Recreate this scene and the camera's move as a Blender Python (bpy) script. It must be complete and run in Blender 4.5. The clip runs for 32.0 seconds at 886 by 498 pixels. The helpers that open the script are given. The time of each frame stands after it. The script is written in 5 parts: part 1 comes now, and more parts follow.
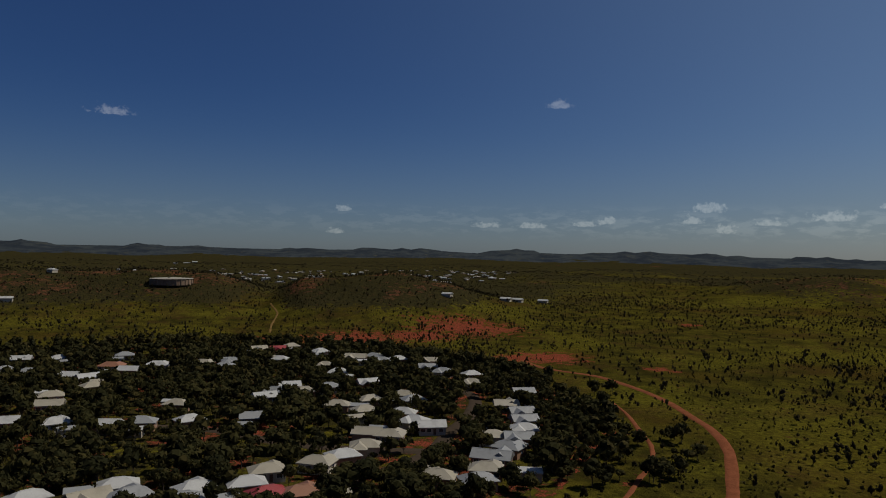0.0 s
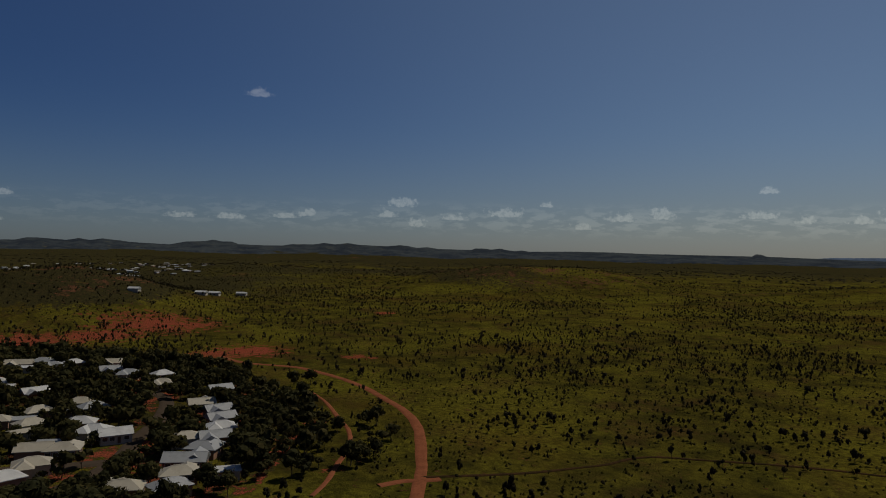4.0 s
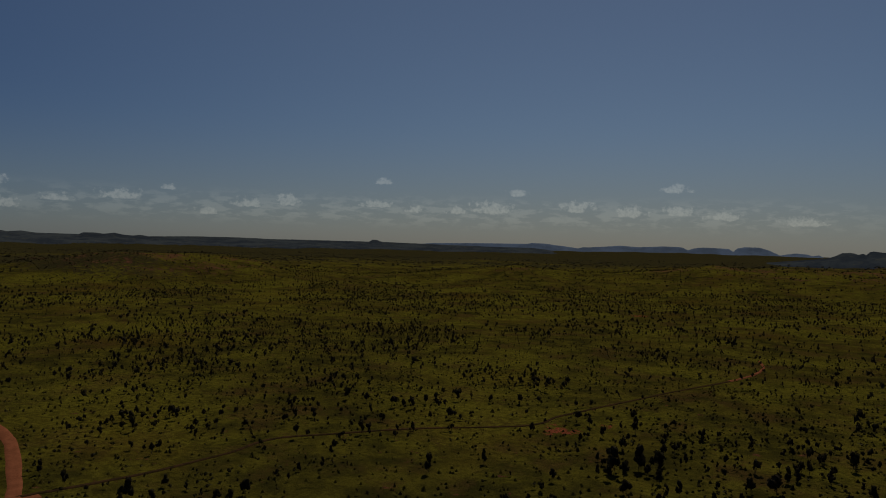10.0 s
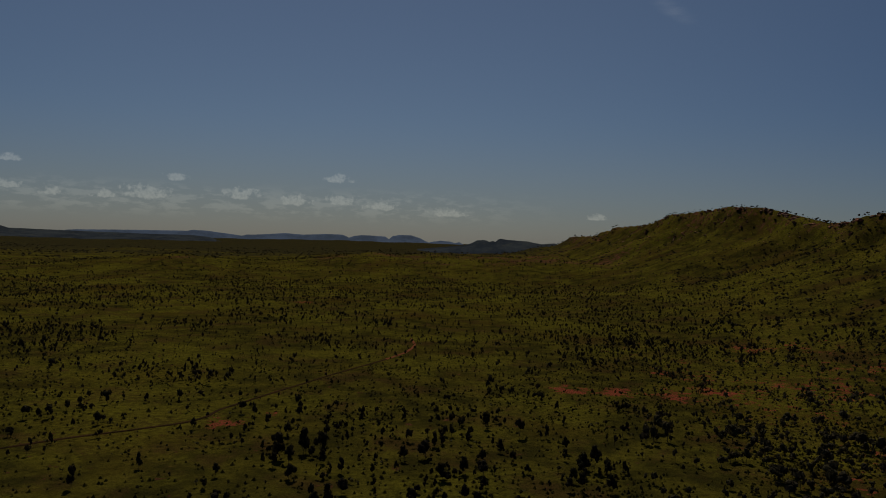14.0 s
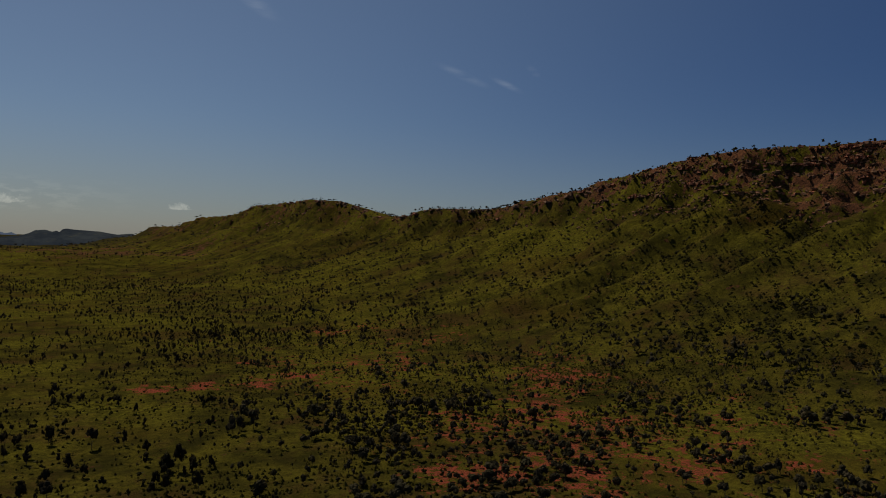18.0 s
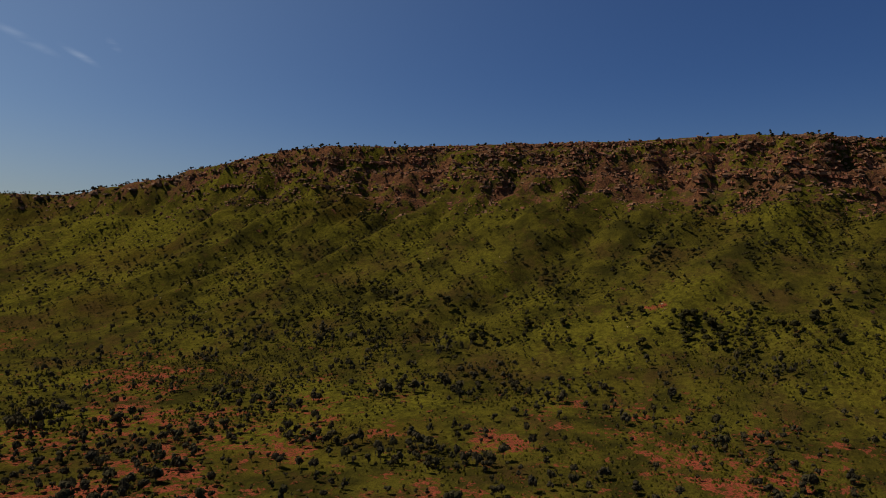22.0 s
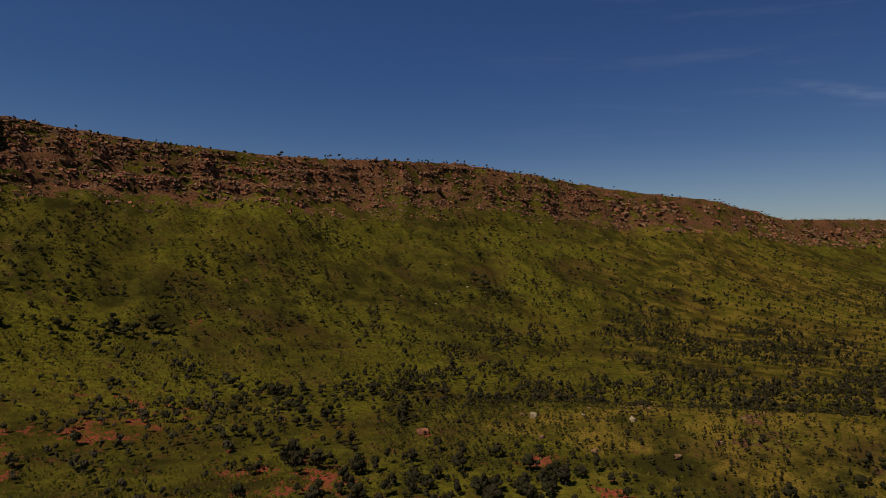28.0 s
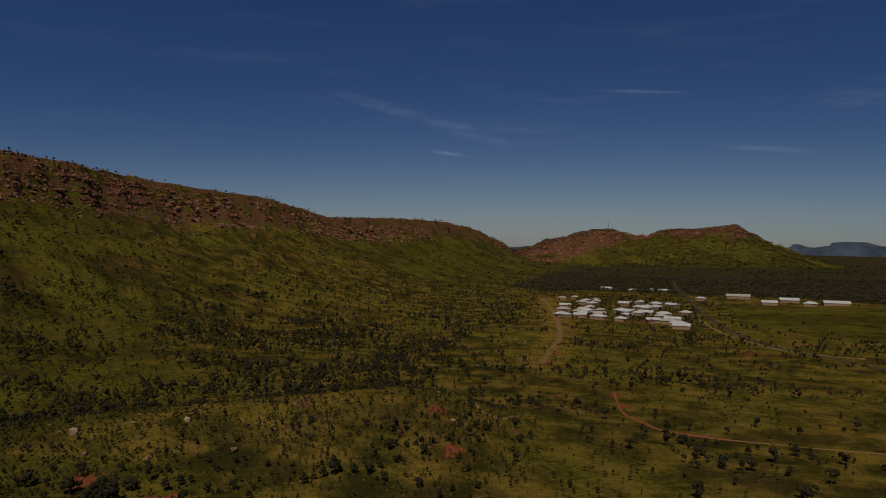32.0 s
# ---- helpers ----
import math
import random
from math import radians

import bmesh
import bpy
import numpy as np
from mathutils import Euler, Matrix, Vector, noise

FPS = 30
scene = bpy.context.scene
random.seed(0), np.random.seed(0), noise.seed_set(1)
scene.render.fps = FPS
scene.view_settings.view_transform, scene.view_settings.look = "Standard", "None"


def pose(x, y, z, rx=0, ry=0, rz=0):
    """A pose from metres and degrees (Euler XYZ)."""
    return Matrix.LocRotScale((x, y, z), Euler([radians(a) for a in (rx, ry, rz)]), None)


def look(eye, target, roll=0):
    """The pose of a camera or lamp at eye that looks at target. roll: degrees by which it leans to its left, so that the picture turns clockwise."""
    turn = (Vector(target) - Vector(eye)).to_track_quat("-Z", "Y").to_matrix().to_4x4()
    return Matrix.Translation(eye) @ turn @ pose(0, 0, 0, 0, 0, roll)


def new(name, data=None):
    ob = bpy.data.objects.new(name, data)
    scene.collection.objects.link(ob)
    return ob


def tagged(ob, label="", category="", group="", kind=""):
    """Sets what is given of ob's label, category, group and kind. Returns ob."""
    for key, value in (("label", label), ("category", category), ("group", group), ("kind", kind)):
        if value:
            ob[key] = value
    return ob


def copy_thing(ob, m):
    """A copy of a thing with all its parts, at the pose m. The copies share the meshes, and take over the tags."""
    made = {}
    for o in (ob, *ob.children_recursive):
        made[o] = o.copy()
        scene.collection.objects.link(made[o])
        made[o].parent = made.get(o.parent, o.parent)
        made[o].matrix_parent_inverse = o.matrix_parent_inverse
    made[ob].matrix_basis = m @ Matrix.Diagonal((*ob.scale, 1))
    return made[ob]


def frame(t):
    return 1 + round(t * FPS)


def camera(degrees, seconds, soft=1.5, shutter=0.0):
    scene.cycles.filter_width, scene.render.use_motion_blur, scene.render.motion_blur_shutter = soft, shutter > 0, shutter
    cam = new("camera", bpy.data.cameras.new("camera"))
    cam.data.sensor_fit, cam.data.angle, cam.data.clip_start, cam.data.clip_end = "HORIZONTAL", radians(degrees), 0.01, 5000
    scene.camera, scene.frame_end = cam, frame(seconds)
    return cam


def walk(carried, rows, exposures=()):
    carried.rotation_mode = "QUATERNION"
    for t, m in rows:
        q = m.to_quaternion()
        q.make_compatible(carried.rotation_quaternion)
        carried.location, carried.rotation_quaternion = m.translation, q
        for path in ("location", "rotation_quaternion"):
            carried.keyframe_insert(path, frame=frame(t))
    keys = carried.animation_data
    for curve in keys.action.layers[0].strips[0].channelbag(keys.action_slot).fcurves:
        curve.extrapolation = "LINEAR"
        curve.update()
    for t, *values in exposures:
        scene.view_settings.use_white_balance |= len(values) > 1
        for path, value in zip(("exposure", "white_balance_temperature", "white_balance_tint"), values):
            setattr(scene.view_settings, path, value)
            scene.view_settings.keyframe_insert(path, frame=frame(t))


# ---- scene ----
cam = camera(64.04, 32.0, soft=1.0)

# the drone hovers on the spot and pans: seconds, heading (clockwise from +y), tilt, roll, in degrees
EYE = Vector((0, 0, 62))
ROWS = [
    (0, -82.00, 0.25, 1.16),
    (0.5, -78.75, 0.24, 1.22),
    (1, -75.51, 0.23, 1.21),
    (1.5, -72.43, 0.23, 1.22),
    (2, -69.53, 0.21, 1.24),
    (2.5, -66.67, 0.18, 1.25),
    (3, -63.80, 0.15, 1.25),
    (3.5, -60.95, 0.12, 1.27),
    (4, -58.10, 0.07, 1.28),
    (4.5, -55.31, 0.01, 1.29),
    (5, -52.63, -0.06, 1.31),
    (5.5, -50.13, -0.10, 1.35),
    (6, -47.65, -0.12, 1.38),
    (6.5, -45.36, -0.15, 1.44),
    (7, -43.08, -0.17, 1.49),
    (7.5, -41.06, -0.24, 1.51),
    (8, -38.85, -0.31, 1.50),
    (8.5, -36.38, -0.34, 1.48),
    (9, -33.91, -0.38, 1.49),
    (9.5, -31.33, -0.42, 1.49),
    (10, -28.57, -0.43, 1.44),
    (10.5, -25.85, -0.46, 1.45),
    (11, -23.14, -0.52, 1.49),
    (11.5, -20.38, -0.57, 1.52),
    (12, -17.50, -0.60, 1.49),
    (12.5, -14.74, -0.62, 1.49),
    (13, -11.78, -0.68, 1.52),
    (13.5, -7.03, -0.72, 1.53),
    (14, -1.92, -0.74, 1.58),
    (14.5, 2.54, -0.75, 1.63),
    (15, 7.07, -0.74, 1.66),
    (15.5, 11.20, -0.71, 1.67),
    (16, 15.12, -0.67, 1.66),
    (16.5, 18.99, -0.64, 1.64),
    (17, 22.88, -0.59, 1.63),
    (17.5, 26.81, -0.59, 1.60),
    (18, 30.74, -0.58, 1.59),
    (18.5, 34.64, -0.55, 1.56),
    (19, 38.56, -0.54, 1.53),
    (19.5, 42.51, -0.51, 1.49),
    (20, 46.42, -0.49, 1.46),
    (20.5, 50.35, -0.47, 1.44),
    (21, 54.36, -0.47, 1.41),
    (21.5, 58.49, -0.47, 1.38),
    (22, 62.80, -0.50, 1.39),
    (22.5, 67.70, -0.49, 1.34),
    (23, 72.61, -0.48, 1.33),
    (23.5, 77.05, -0.50, 1.32),
    (24, 81.91, -0.53, 1.27),
    (24.5, 86.87, -0.54, 1.24),
    (25, 91.69, -0.55, 1.21),
    (25.5, 96.50, -0.56, 1.18),
    (26, 101.52, -0.56, 1.16),
    (26.5, 107.01, -0.55, 1.14),
    (27, 112.72, -0.56, 1.10),
    (27.5, 118.59, -0.52, 1.11),
    (28, 124.42, -0.48, 1.11),
    (28.5, 129.91, -0.45, 1.09),
    (29, 135.21, -0.46, 1.04),
    (29.5, 140.55, -0.42, 1.03),
    (30, 145.87, -0.40, 0.98),
    (30.5, 149.94, -0.36, 0.94),
    (31, 152.95, -0.32, 0.91),
    (31.5, 156.17, -0.28, 0.86),
    (32, 159.36, -0.23, 0.81),
]


def heading(az, el=0.0):
    a, e = radians(az), radians(el)
    return Vector((math.sin(a) * math.cos(e), math.cos(a) * math.cos(e), math.sin(e)))


walk(cam, [(t, look(EYE, EYE + heading(az, el) * 100, roll)) for t, az, el, roll in ROWS], [
    (0, -.37, 6200, 10), (4, -.62, 6350, 10), (8, -.85, 6500, 10), (13, -.98, 6500, 10), (16, -.76, 6500, 10), (19, -.24, 6550, 10), (22, .2, 6650, 10),
    (24, .38, 6750, 10), (27, .26, 6800, 10), (29, 0, 6600, 11), (32, -.5, 6420, 13)])
# ---------------------------------------------------------------- sky, clouds and sun
SUN_AZ, SUN_EL = -10.0, 53.0
world = bpy.data.worlds.new("sky")
scene.world = world
world.use_nodes = True
WN, WL = world.node_tree.nodes, world.node_tree.links
WN.clear()


def wire(value, socket):
    if hasattr(value, "is_output"):
        socket.id_data.links.new(value, socket)
    else:
        socket.default_value = value


def maths(tree, op, a, b=0.0, clamp=False):
    n = tree.nodes.new("ShaderNodeMath")
    n.operation, n.use_clamp = op, clamp
    wire(a, n.inputs[0])
    wire(b, n.inputs[1])
    return n.outputs[0]


def ramp(tree, value, a, b, lo=0.0, hi=1.0):
    n = tree.nodes.new("ShaderNodeMapRange")
    n.interpolation_type = "SMOOTHSTEP"
    for i, v in enumerate((value, a, b, lo, hi)):
        wire(v, n.inputs[i])
    return n.outputs[0]


def mixed(tree, fac, a, b, blend="MIX"):
    n = tree.nodes.new("ShaderNodeMix")
    n.data_type, n.blend_type = "RGBA", blend
    wire(fac, n.inputs[0])
    wire((*a, 1) if isinstance(a, tuple) and len(a) == 3 else a, n.inputs[6])
    wire((*b, 1) if isinstance(b, tuple) and len(b) == 3 else b, n.inputs[7])
    return n.outputs[2]


def noisy(tree, vector, scale, detail=4.0, rough=0.55, kind="ShaderNodeTexNoise"):
    n = tree.nodes.new(kind)
    if vector is not None:
        tree.links.new(vector, n.inputs["Vector"])
    n.inputs["Scale"].default_value = scale
    if kind == "ShaderNodeTexNoise":
        n.inputs["Detail"].default_value, n.inputs["Roughness"].default_value = detail, rough
        return n.outputs["Fac"]
    return n.outputs["Distance"]


def build_sky():
    tree = world.node_tree
    sky = WN.new("ShaderNodeTexSky")
    sky.sky_type, sky.sun_disc = "NISHITA", False
    sky.sun_elevation, sky.sun_rotation = radians(SUN_EL), radians(SUN_AZ)
    sky.altitude, sky.air_density, sky.dust_density, sky.ozone_density = 600, 1.0, 0.6, 2.5
    co = WN.new("ShaderNodeTexCoord")
    sep = WN.new("ShaderNodeSeparateXYZ")
    WL.new(co.outputs["Generated"], sep.inputs[0])
    az = maths(tree, "MULTIPLY", maths(tree, "ARCTAN2", sep.outputs[0], sep.outputs[1]), 57.2958)
    az = maths(tree, "SUBTRACT", maths(tree, "FLOORED_MODULO", maths(tree, "ADD", az, 160), 360), 160)
    el = maths(tree, "MULTIPLY", maths(tree, "ARCSINE", sep.outputs[2]), 57.2958)
    # a clear dry sky is deepest at right angles to the sun
    sunward = WN.new("ShaderNodeVectorMath")
    sunward.operation = "DOT_PRODUCT"
    WL.new(co.outputs["Generated"], sunward.inputs[0])
    sunward.inputs[1].default_value = heading(SUN_AZ, SUN_EL)
    across = maths(tree, "SUBTRACT", 1, maths(tree, "POWER", maths(tree, "ABSOLUTE", sunward.outputs["Value"]), 2))
    depth = maths(tree, "MULTIPLY", ramp(tree, across, 0.35, 1.1), ramp(tree, el, 0, 14, .7, 1))
    colour = mixed(tree, 1.0, sky.outputs[0], (.95, .98, 1.03), "MULTIPLY")
    colour = mixed(tree, depth, colour, SKY_DEEP, "MULTIPLY")
    # away from the sun the high sky is deeper still
    behind = maths(tree, "MULTIPLY", ramp(tree, sunward.outputs["Value"], .05, -.45), ramp(tree, el, 1, 9))
    colour = mixed(tree, behind, colour, (.66, .74, .84), "MULTIPLY")
    low = ramp(tree, el, -2, 10, 1, 0)
    near_sun = ramp(tree, across, .35, 1.0, SKY_LOW[3], .13)
    near_sun = maths(tree, "MULTIPLY", near_sun, ramp(tree, sunward.outputs["Value"], -.35, .1, .4, 1))
    colour = mixed(tree, maths(tree, "MULTIPLY", low, near_sun), colour, SKY_LOW[:3])
    pos = WN.new("ShaderNodeCombineXYZ")
    WL.new(az, pos.inputs[0])
    WL.new(el, pos.inputs[1])
    # fair-weather cumulus: bearing, height, half width and half height in degrees
    puffs = [(-107.2, 9.7, 1.3, .35), (-72.9, 11.7, .85, .4), (-90.1, 3.3, .6, .3), (-90.6, 1.5, .6, .3), (-78.6, 2.2, 1.0, .3), (-74.9, 2.2, 1.1, .3),
             (-70.7, 2.4, .8, .3), (-69, 2.6, 1.0, .35), (-61.5, 3.6, 1.2, .45), (-62.7, 2.7, .8, .35), (-60.2, 2, .8, .4), (-57.2, 2.6, 1.0, .35), (-53.1, 2.95, 1.4, .4),
             (-49.8, 3.7, .6, .25), (-47, 2, .8, .4), (-44, 2.7, 1.2, .4), (-41, 3.0, .95, .55), (-34, 3, 1.2, .35), (-33.5, 4.8, .6, .3), (-31, 2.6, .7, .35),
             (-27.5, 2.6, .9, .35), (-24.6, 2.8, 1.7, .55), (-22.7, 4.1, .8, .3), (-18, 3, 1.3, .5), (-13.9, 2.7, 1.3, .5), (-10.5, 4.5, 1.0, .35), (-10.2, 2.8, 1.2, .5),
             (-7, 2.5, 1.3, .45), (-1.6, 2.1, 1.5, .4), (10.2, 2, .7, .25)]
    cover = -1.0
    grain = noisy(tree, pos.outputs[0], 1.9, 6, .6)
    for a, e, w, h in puffs:
        n = WN.new("ShaderNodeMapping")
        n.vector_type = "TEXTURE"
        WL.new(pos.outputs[0], n.inputs[0])
        n.inputs[1].default_value, n.inputs[3].default_value = (a, e, 0), (w * 1.2, h * 1.35, 1)
        v = WN.new("ShaderNodeVectorMath")
        v.operation = "LENGTH"
        WL.new(n.outputs[0], v.inputs[0])
        # flat underneath, heaped above
        sole = WN.new("ShaderNodeSeparateXYZ")
        WL.new(n.outputs[0], sole.inputs[0])
        sunk = maths(tree, "MULTIPLY", maths(tree, "MAXIMUM", maths(tree, "SUBTRACT", -.25, sole.outputs[1]), 0), 2.2)
        cover = maths(tree, "MAXIMUM", cover, maths(tree, "SUBTRACT", maths(tree, "SUBTRACT", 1.15, v.outputs["Value"]), sunk))
    heap = maths(tree, "ADD", cover, maths(tree, "MULTIPLY", maths(tree, "SUBTRACT", grain, .5), 3.0))
    puff = maths(tree, "MULTIPLY", ramp(tree, heap, .12, .8), ramp(tree, noisy(tree, pos.outputs[0], 3.5, 3, .6), .3, .6, .55, 1))
    # the bank of small clouds along the horizon
    stretch = WN.new("ShaderNodeMapping")
    WL.new(pos.outputs[0], stretch.inputs[0])
    stretch.inputs[3].default_value = (.55, 1.7, 1)
    field = noisy(tree, stretch.outputs[0], 1.0, 5, .6)
    band = maths(tree, "MULTIPLY", ramp(tree, el, .9, 2.2), ramp(tree, el, 2.7, 4.2, 1, 0))
    side = maths(tree, "MULTIPLY", ramp(tree, az, -112, -30, .2, 1), ramp(tree, az, -6, 10, 1, 0))
    bank = maths(tree, "MULTIPLY", maths(tree, "MULTIPLY", ramp(tree, field, .46, .6), band), side)
    cloud = maths(tree, "MAXIMUM", maths(tree, "MULTIPLY", puff, .72), maths(tree, "MULTIPLY", bank, .3))
    # thin streaks of high cloud
    turn = WN.new("ShaderNodeMapping")
    WL.new(pos.outputs[0], turn.inputs[0])
    turn.inputs[2].default_value, turn.inputs[3].default_value = (0, 0, radians(13)), (.05, .42, 1)
    veil = noisy(tree, turn.outputs[0], 1.3, 6, .62)
    veil = maths(tree, "MULTIPLY", ramp(tree, veil, .5, .78), maths(tree, "MULTIPLY", ramp(tree, el, 5, 9), ramp(tree, az, 120, 146)))
    cloud = maths(tree, "MAXIMUM", cloud, maths(tree, "MULTIPLY", veil, .09))
    streak = 0.0
    for a, e, w, h, lean in [(154.5, 11.0, 3.6, .4, -13), (160.8, 9.3, 3.4, .5, -15), (159.5, 7.5, 1.4, .16, -8), (174.6, 12.1, 3.2, .13, -4), (183.6, 7.5, 3.2, .2, -6), (190, 10.5, 2.5, .6, -8), (32, 13.2, 1.8, .28, -22), (35.4, 12.6, 1.2, .22, -25), (37.6, 13.6, .5, .25, -35), (15.5, 17.6, 1.6, .5, -30)]:
        n = WN.new("ShaderNodeMapping")
        n.vector_type = "TEXTURE"
        WL.new(pos.outputs[0], n.inputs[0])
        n.inputs[1].default_value, n.inputs[2].default_value, n.inputs[3].default_value = (a, e, 0), (0, 0, radians(lean)), (w, h, 1)
        v = WN.new("ShaderNodeVectorMath")
        v.operation = "LENGTH"
        WL.new(n.outputs[0], v.inputs[0])
        streak = maths(tree, "MAXIMUM", streak, ramp(tree, v.outputs["Value"], 0, 1.6, 1, 0))
    streak = maths(tree, "MULTIPLY", maths(tree, "MULTIPLY", streak, ramp(tree, veil_grain(tree, pos), .3, .7)), .34)
    cloud = maths(tree, "MAXIMUM", cloud, streak)
    lit = mixed(tree, 1.0, mixed(tree, 1.0, colour, (1.1, 1.1, 1.05), "MULTIPLY"), CLOUD, "ADD")
    colour = mixed(tree, cloud, colour, lit)
    back = WN.new("ShaderNodeBackground")
    WL.new(colour, back.inputs[0])
    back.inputs[1].default_value = SKY_STRENGTH
    out = WN.new("ShaderNodeOutputWorld")
    WL.new(back.outputs[0], out.inputs[0])


def veil_grain(tree, pos):
    n = tree.nodes.new("ShaderNodeMapping")
    tree.links.new(pos.outputs[0], n.inputs[0])
    n.inputs[2].default_value, n.inputs[3].default_value = (0, 0, radians(14)), (.16, .9, 1)
    return noisy(tree, n.outputs[0], 1.0, 6, .6)


SKY_STRENGTH = 0.05
SKY_DEEP = (.30, .475, .77)
SKY_LOW = (4.9, 4.8, 4.4, .68)
CLOUD = (4.3, 4.0, 3.5)
build_sky()
sun = new("sun", bpy.data.lights.new("sun", "SUN"))
sun.data.energy, sun.data.angle, sun.data.color = 3.6, radians(0.53), (1.0, 0.92, 0.78)
sun.matrix_world = look(heading(SUN_AZ, SUN_EL) * 1000, (0, 0, 0))
# ---------------------------------------------------------------- materials
def material(name, rough=0.85, metal=0.0, spec=0.3):
    m = bpy.data.materials.new(name)
    m.use_nodes = True
    b = m.node_tree.nodes["Principled BSDF"]
    b.inputs["Roughness"].default_value, b.inputs["Metallic"].default_value = rough, metal
    b.inputs["Specular IOR Level"].default_value = spec
    return m, m.node_tree, b


def place(tree):
    return tree.nodes.new("ShaderNodeNewGeometry").outputs["Position"]


def bumped(tree, b, height, strength, distance):
    n = tree.nodes.new("ShaderNodeBump")
    wire(height, n.inputs["Height"])
    n.inputs["Strength"].default_value, n.inputs["Distance"].default_value = strength, distance
    tree.links.new(n.outputs[0], b.inputs["Normal"])


def two_tone(name, a, b_, scale, rough=.85, metal=0.0, bump=.3, dist=.05, fine=6.0, spec=.12):
    """A surface that varies between two colours at two scales."""
    m, tree, b = material(name, rough, metal, spec)
    p = place(tree)
    f = maths(tree, "MULTIPLY", maths(tree, "ADD", noisy(tree, p, scale), noisy(tree, p, scale * fine)), .5)
    tree.links.new(mixed(tree, ramp(tree, f, .35, .65), a, b_), b.inputs["Base Color"])
    if bump:
        bumped(tree, b, noisy(tree, p, scale * fine * 2), bump, dist)
    return m


def ground_material():
    m, tree, b = material("grassland", 1, 0, 0)
    p = place(tree)
    at = tree.nodes.new("ShaderNodeAttribute")
    at.attribute_name = "cover"
    sep = tree.nodes.new("ShaderNodeSeparateColor")
    tree.links.new(at.outputs["Color"], sep.inputs[0])
    soil, rock, wood = sep.outputs
    big, mid, fine, tuft = noisy(tree, p, .012, 4), noisy(tree, p, .06, 5, .65), noisy(tree, p, .45, 5, .7), noisy(tree, p, 1.6, 3, .7)
    green = mixed(tree, ramp(tree, mid, .36, .64), (.030, .026, .006), (.088, .072, .010))
    green = mixed(tree, ramp(tree, big, .5, .74), green, (.07, .045, .008))
    green = mixed(tree, maths(tree, "MULTIPLY", ramp(tree, noisy(tree, p, .032, 5, .7), .5, .64), .7), green, (.064, .036, .012))
    green = mixed(tree, maths(tree, "MULTIPLY", ramp(tree, fine, .47, .64), .52), green, (.021, .019, .004))
    green = mixed(tree, maths(tree, "MULTIPLY", ramp(tree, tuft, .5, .64), .5), green, (.018, .017, .004))
    green = mixed(tree, maths(tree, "MULTIPLY", ramp(tree, noisy(tree, p, .23, 6, .75), .6, .72), .5), green, (.080, .040, .014))
    # large bright patches: lusher grass, and sunlit swells painted into the colour
    sunny = maths(tree, "MULTIPLY", ramp(tree, noisy(tree, p, .0105, 5, .62), .45, .6), ramp(tree, fine, .35, .55, 1, .25))
    green = mixed(tree, maths(tree, "MULTIPLY", sunny, .75), green, (.136, .119, .012))
    straw = mixed(tree, ramp(tree, tuft, .4, .66), (.235, .142, .025), (.095, .058, .012))
    green = mixed(tree, ramp(tree, maths(tree, "ADD", at.outputs["Alpha"], maths(tree, "MULTIPLY", maths(tree, "SUBTRACT", mid, .5), 1.2)), .3, .75), green, straw)
    red = mixed(tree, ramp(tree, fine, .35, .65), (.30, .060, .034), (.19, .046, .025))
    red = mixed(tree, maths(tree, "MULTIPLY", ramp(tree, tuft, .48, .6), .8), red, (.045, .036, .008))
    stone = mixed(tree, ramp(tree, fine, .36, .64), (.160, .066, .031), (.085, .040, .021))
    stone = mixed(tree, ramp(tree, noisy(tree, p, .9, 4, .7), .5, .62, 0, .8), stone, (.035, .018, .012))
    stone = mixed(tree, ramp(tree, mid, .5, .7), stone, (.055, .05, .01))
    canopy = mixed(tree, ramp(tree, fine, .35, .6), (.020, .018, .009), (.042, .035, .012))
    edge = maths(tree, "ADD", maths(tree, "MULTIPLY", maths(tree, "SUBTRACT", fine, .5), 1.7), maths(tree, "MULTIPLY", maths(tree, "SUBTRACT", noisy(tree, p, .13, 5, .65), .5), 2.2))
    c = mixed(tree, ramp(tree, maths(tree, "ADD", wood, edge), .35, .65), green, canopy)
    c = mixed(tree, ramp(tree, maths(tree, "ADD", soil, edge), .38, .62), c, red)
    c = mixed(tree, ramp(tree, maths(tree, "ADD", rock, edge), .38, .62), c, stone)
    tree.links.new(c, b.inputs["Base Color"])
    bumped(tree, b, maths(tree, "ADD", maths(tree, "MULTIPLY", fine, 1.6), tuft), 1.0, .5)
    return m


def leaf_material(name, a, b_, warm):
    m, tree, b = material(name, .9, 0, .03)
    at = tree.nodes.new("ShaderNodeAttribute")
    at.attribute_name = "tint"
    island = tree.nodes.new("ShaderNodeNewGeometry").outputs["Random Per Island"]
    c = mixed(tree, at.outputs["Fac"], a, b_)
    c = mixed(tree, ramp(tree, island, .55, 1.0, 0, .7), c, warm)
    tree.links.new(c, b.inputs["Base Color"])
    through_light = tree.nodes.new("ShaderNodeBsdfTranslucent")
    tree.links.new(c, through_light.inputs[0])
    mix = tree.nodes.new("ShaderNodeMixShader")
    mix.inputs[0].default_value = .25
    tree.links.new(b.outputs[0], mix.inputs[1])
    tree.links.new(through_light.outputs[0], mix.inputs[2])
    tree.links.new(mix.outputs[0], tree.nodes["Material Output"].inputs[0])
    return m


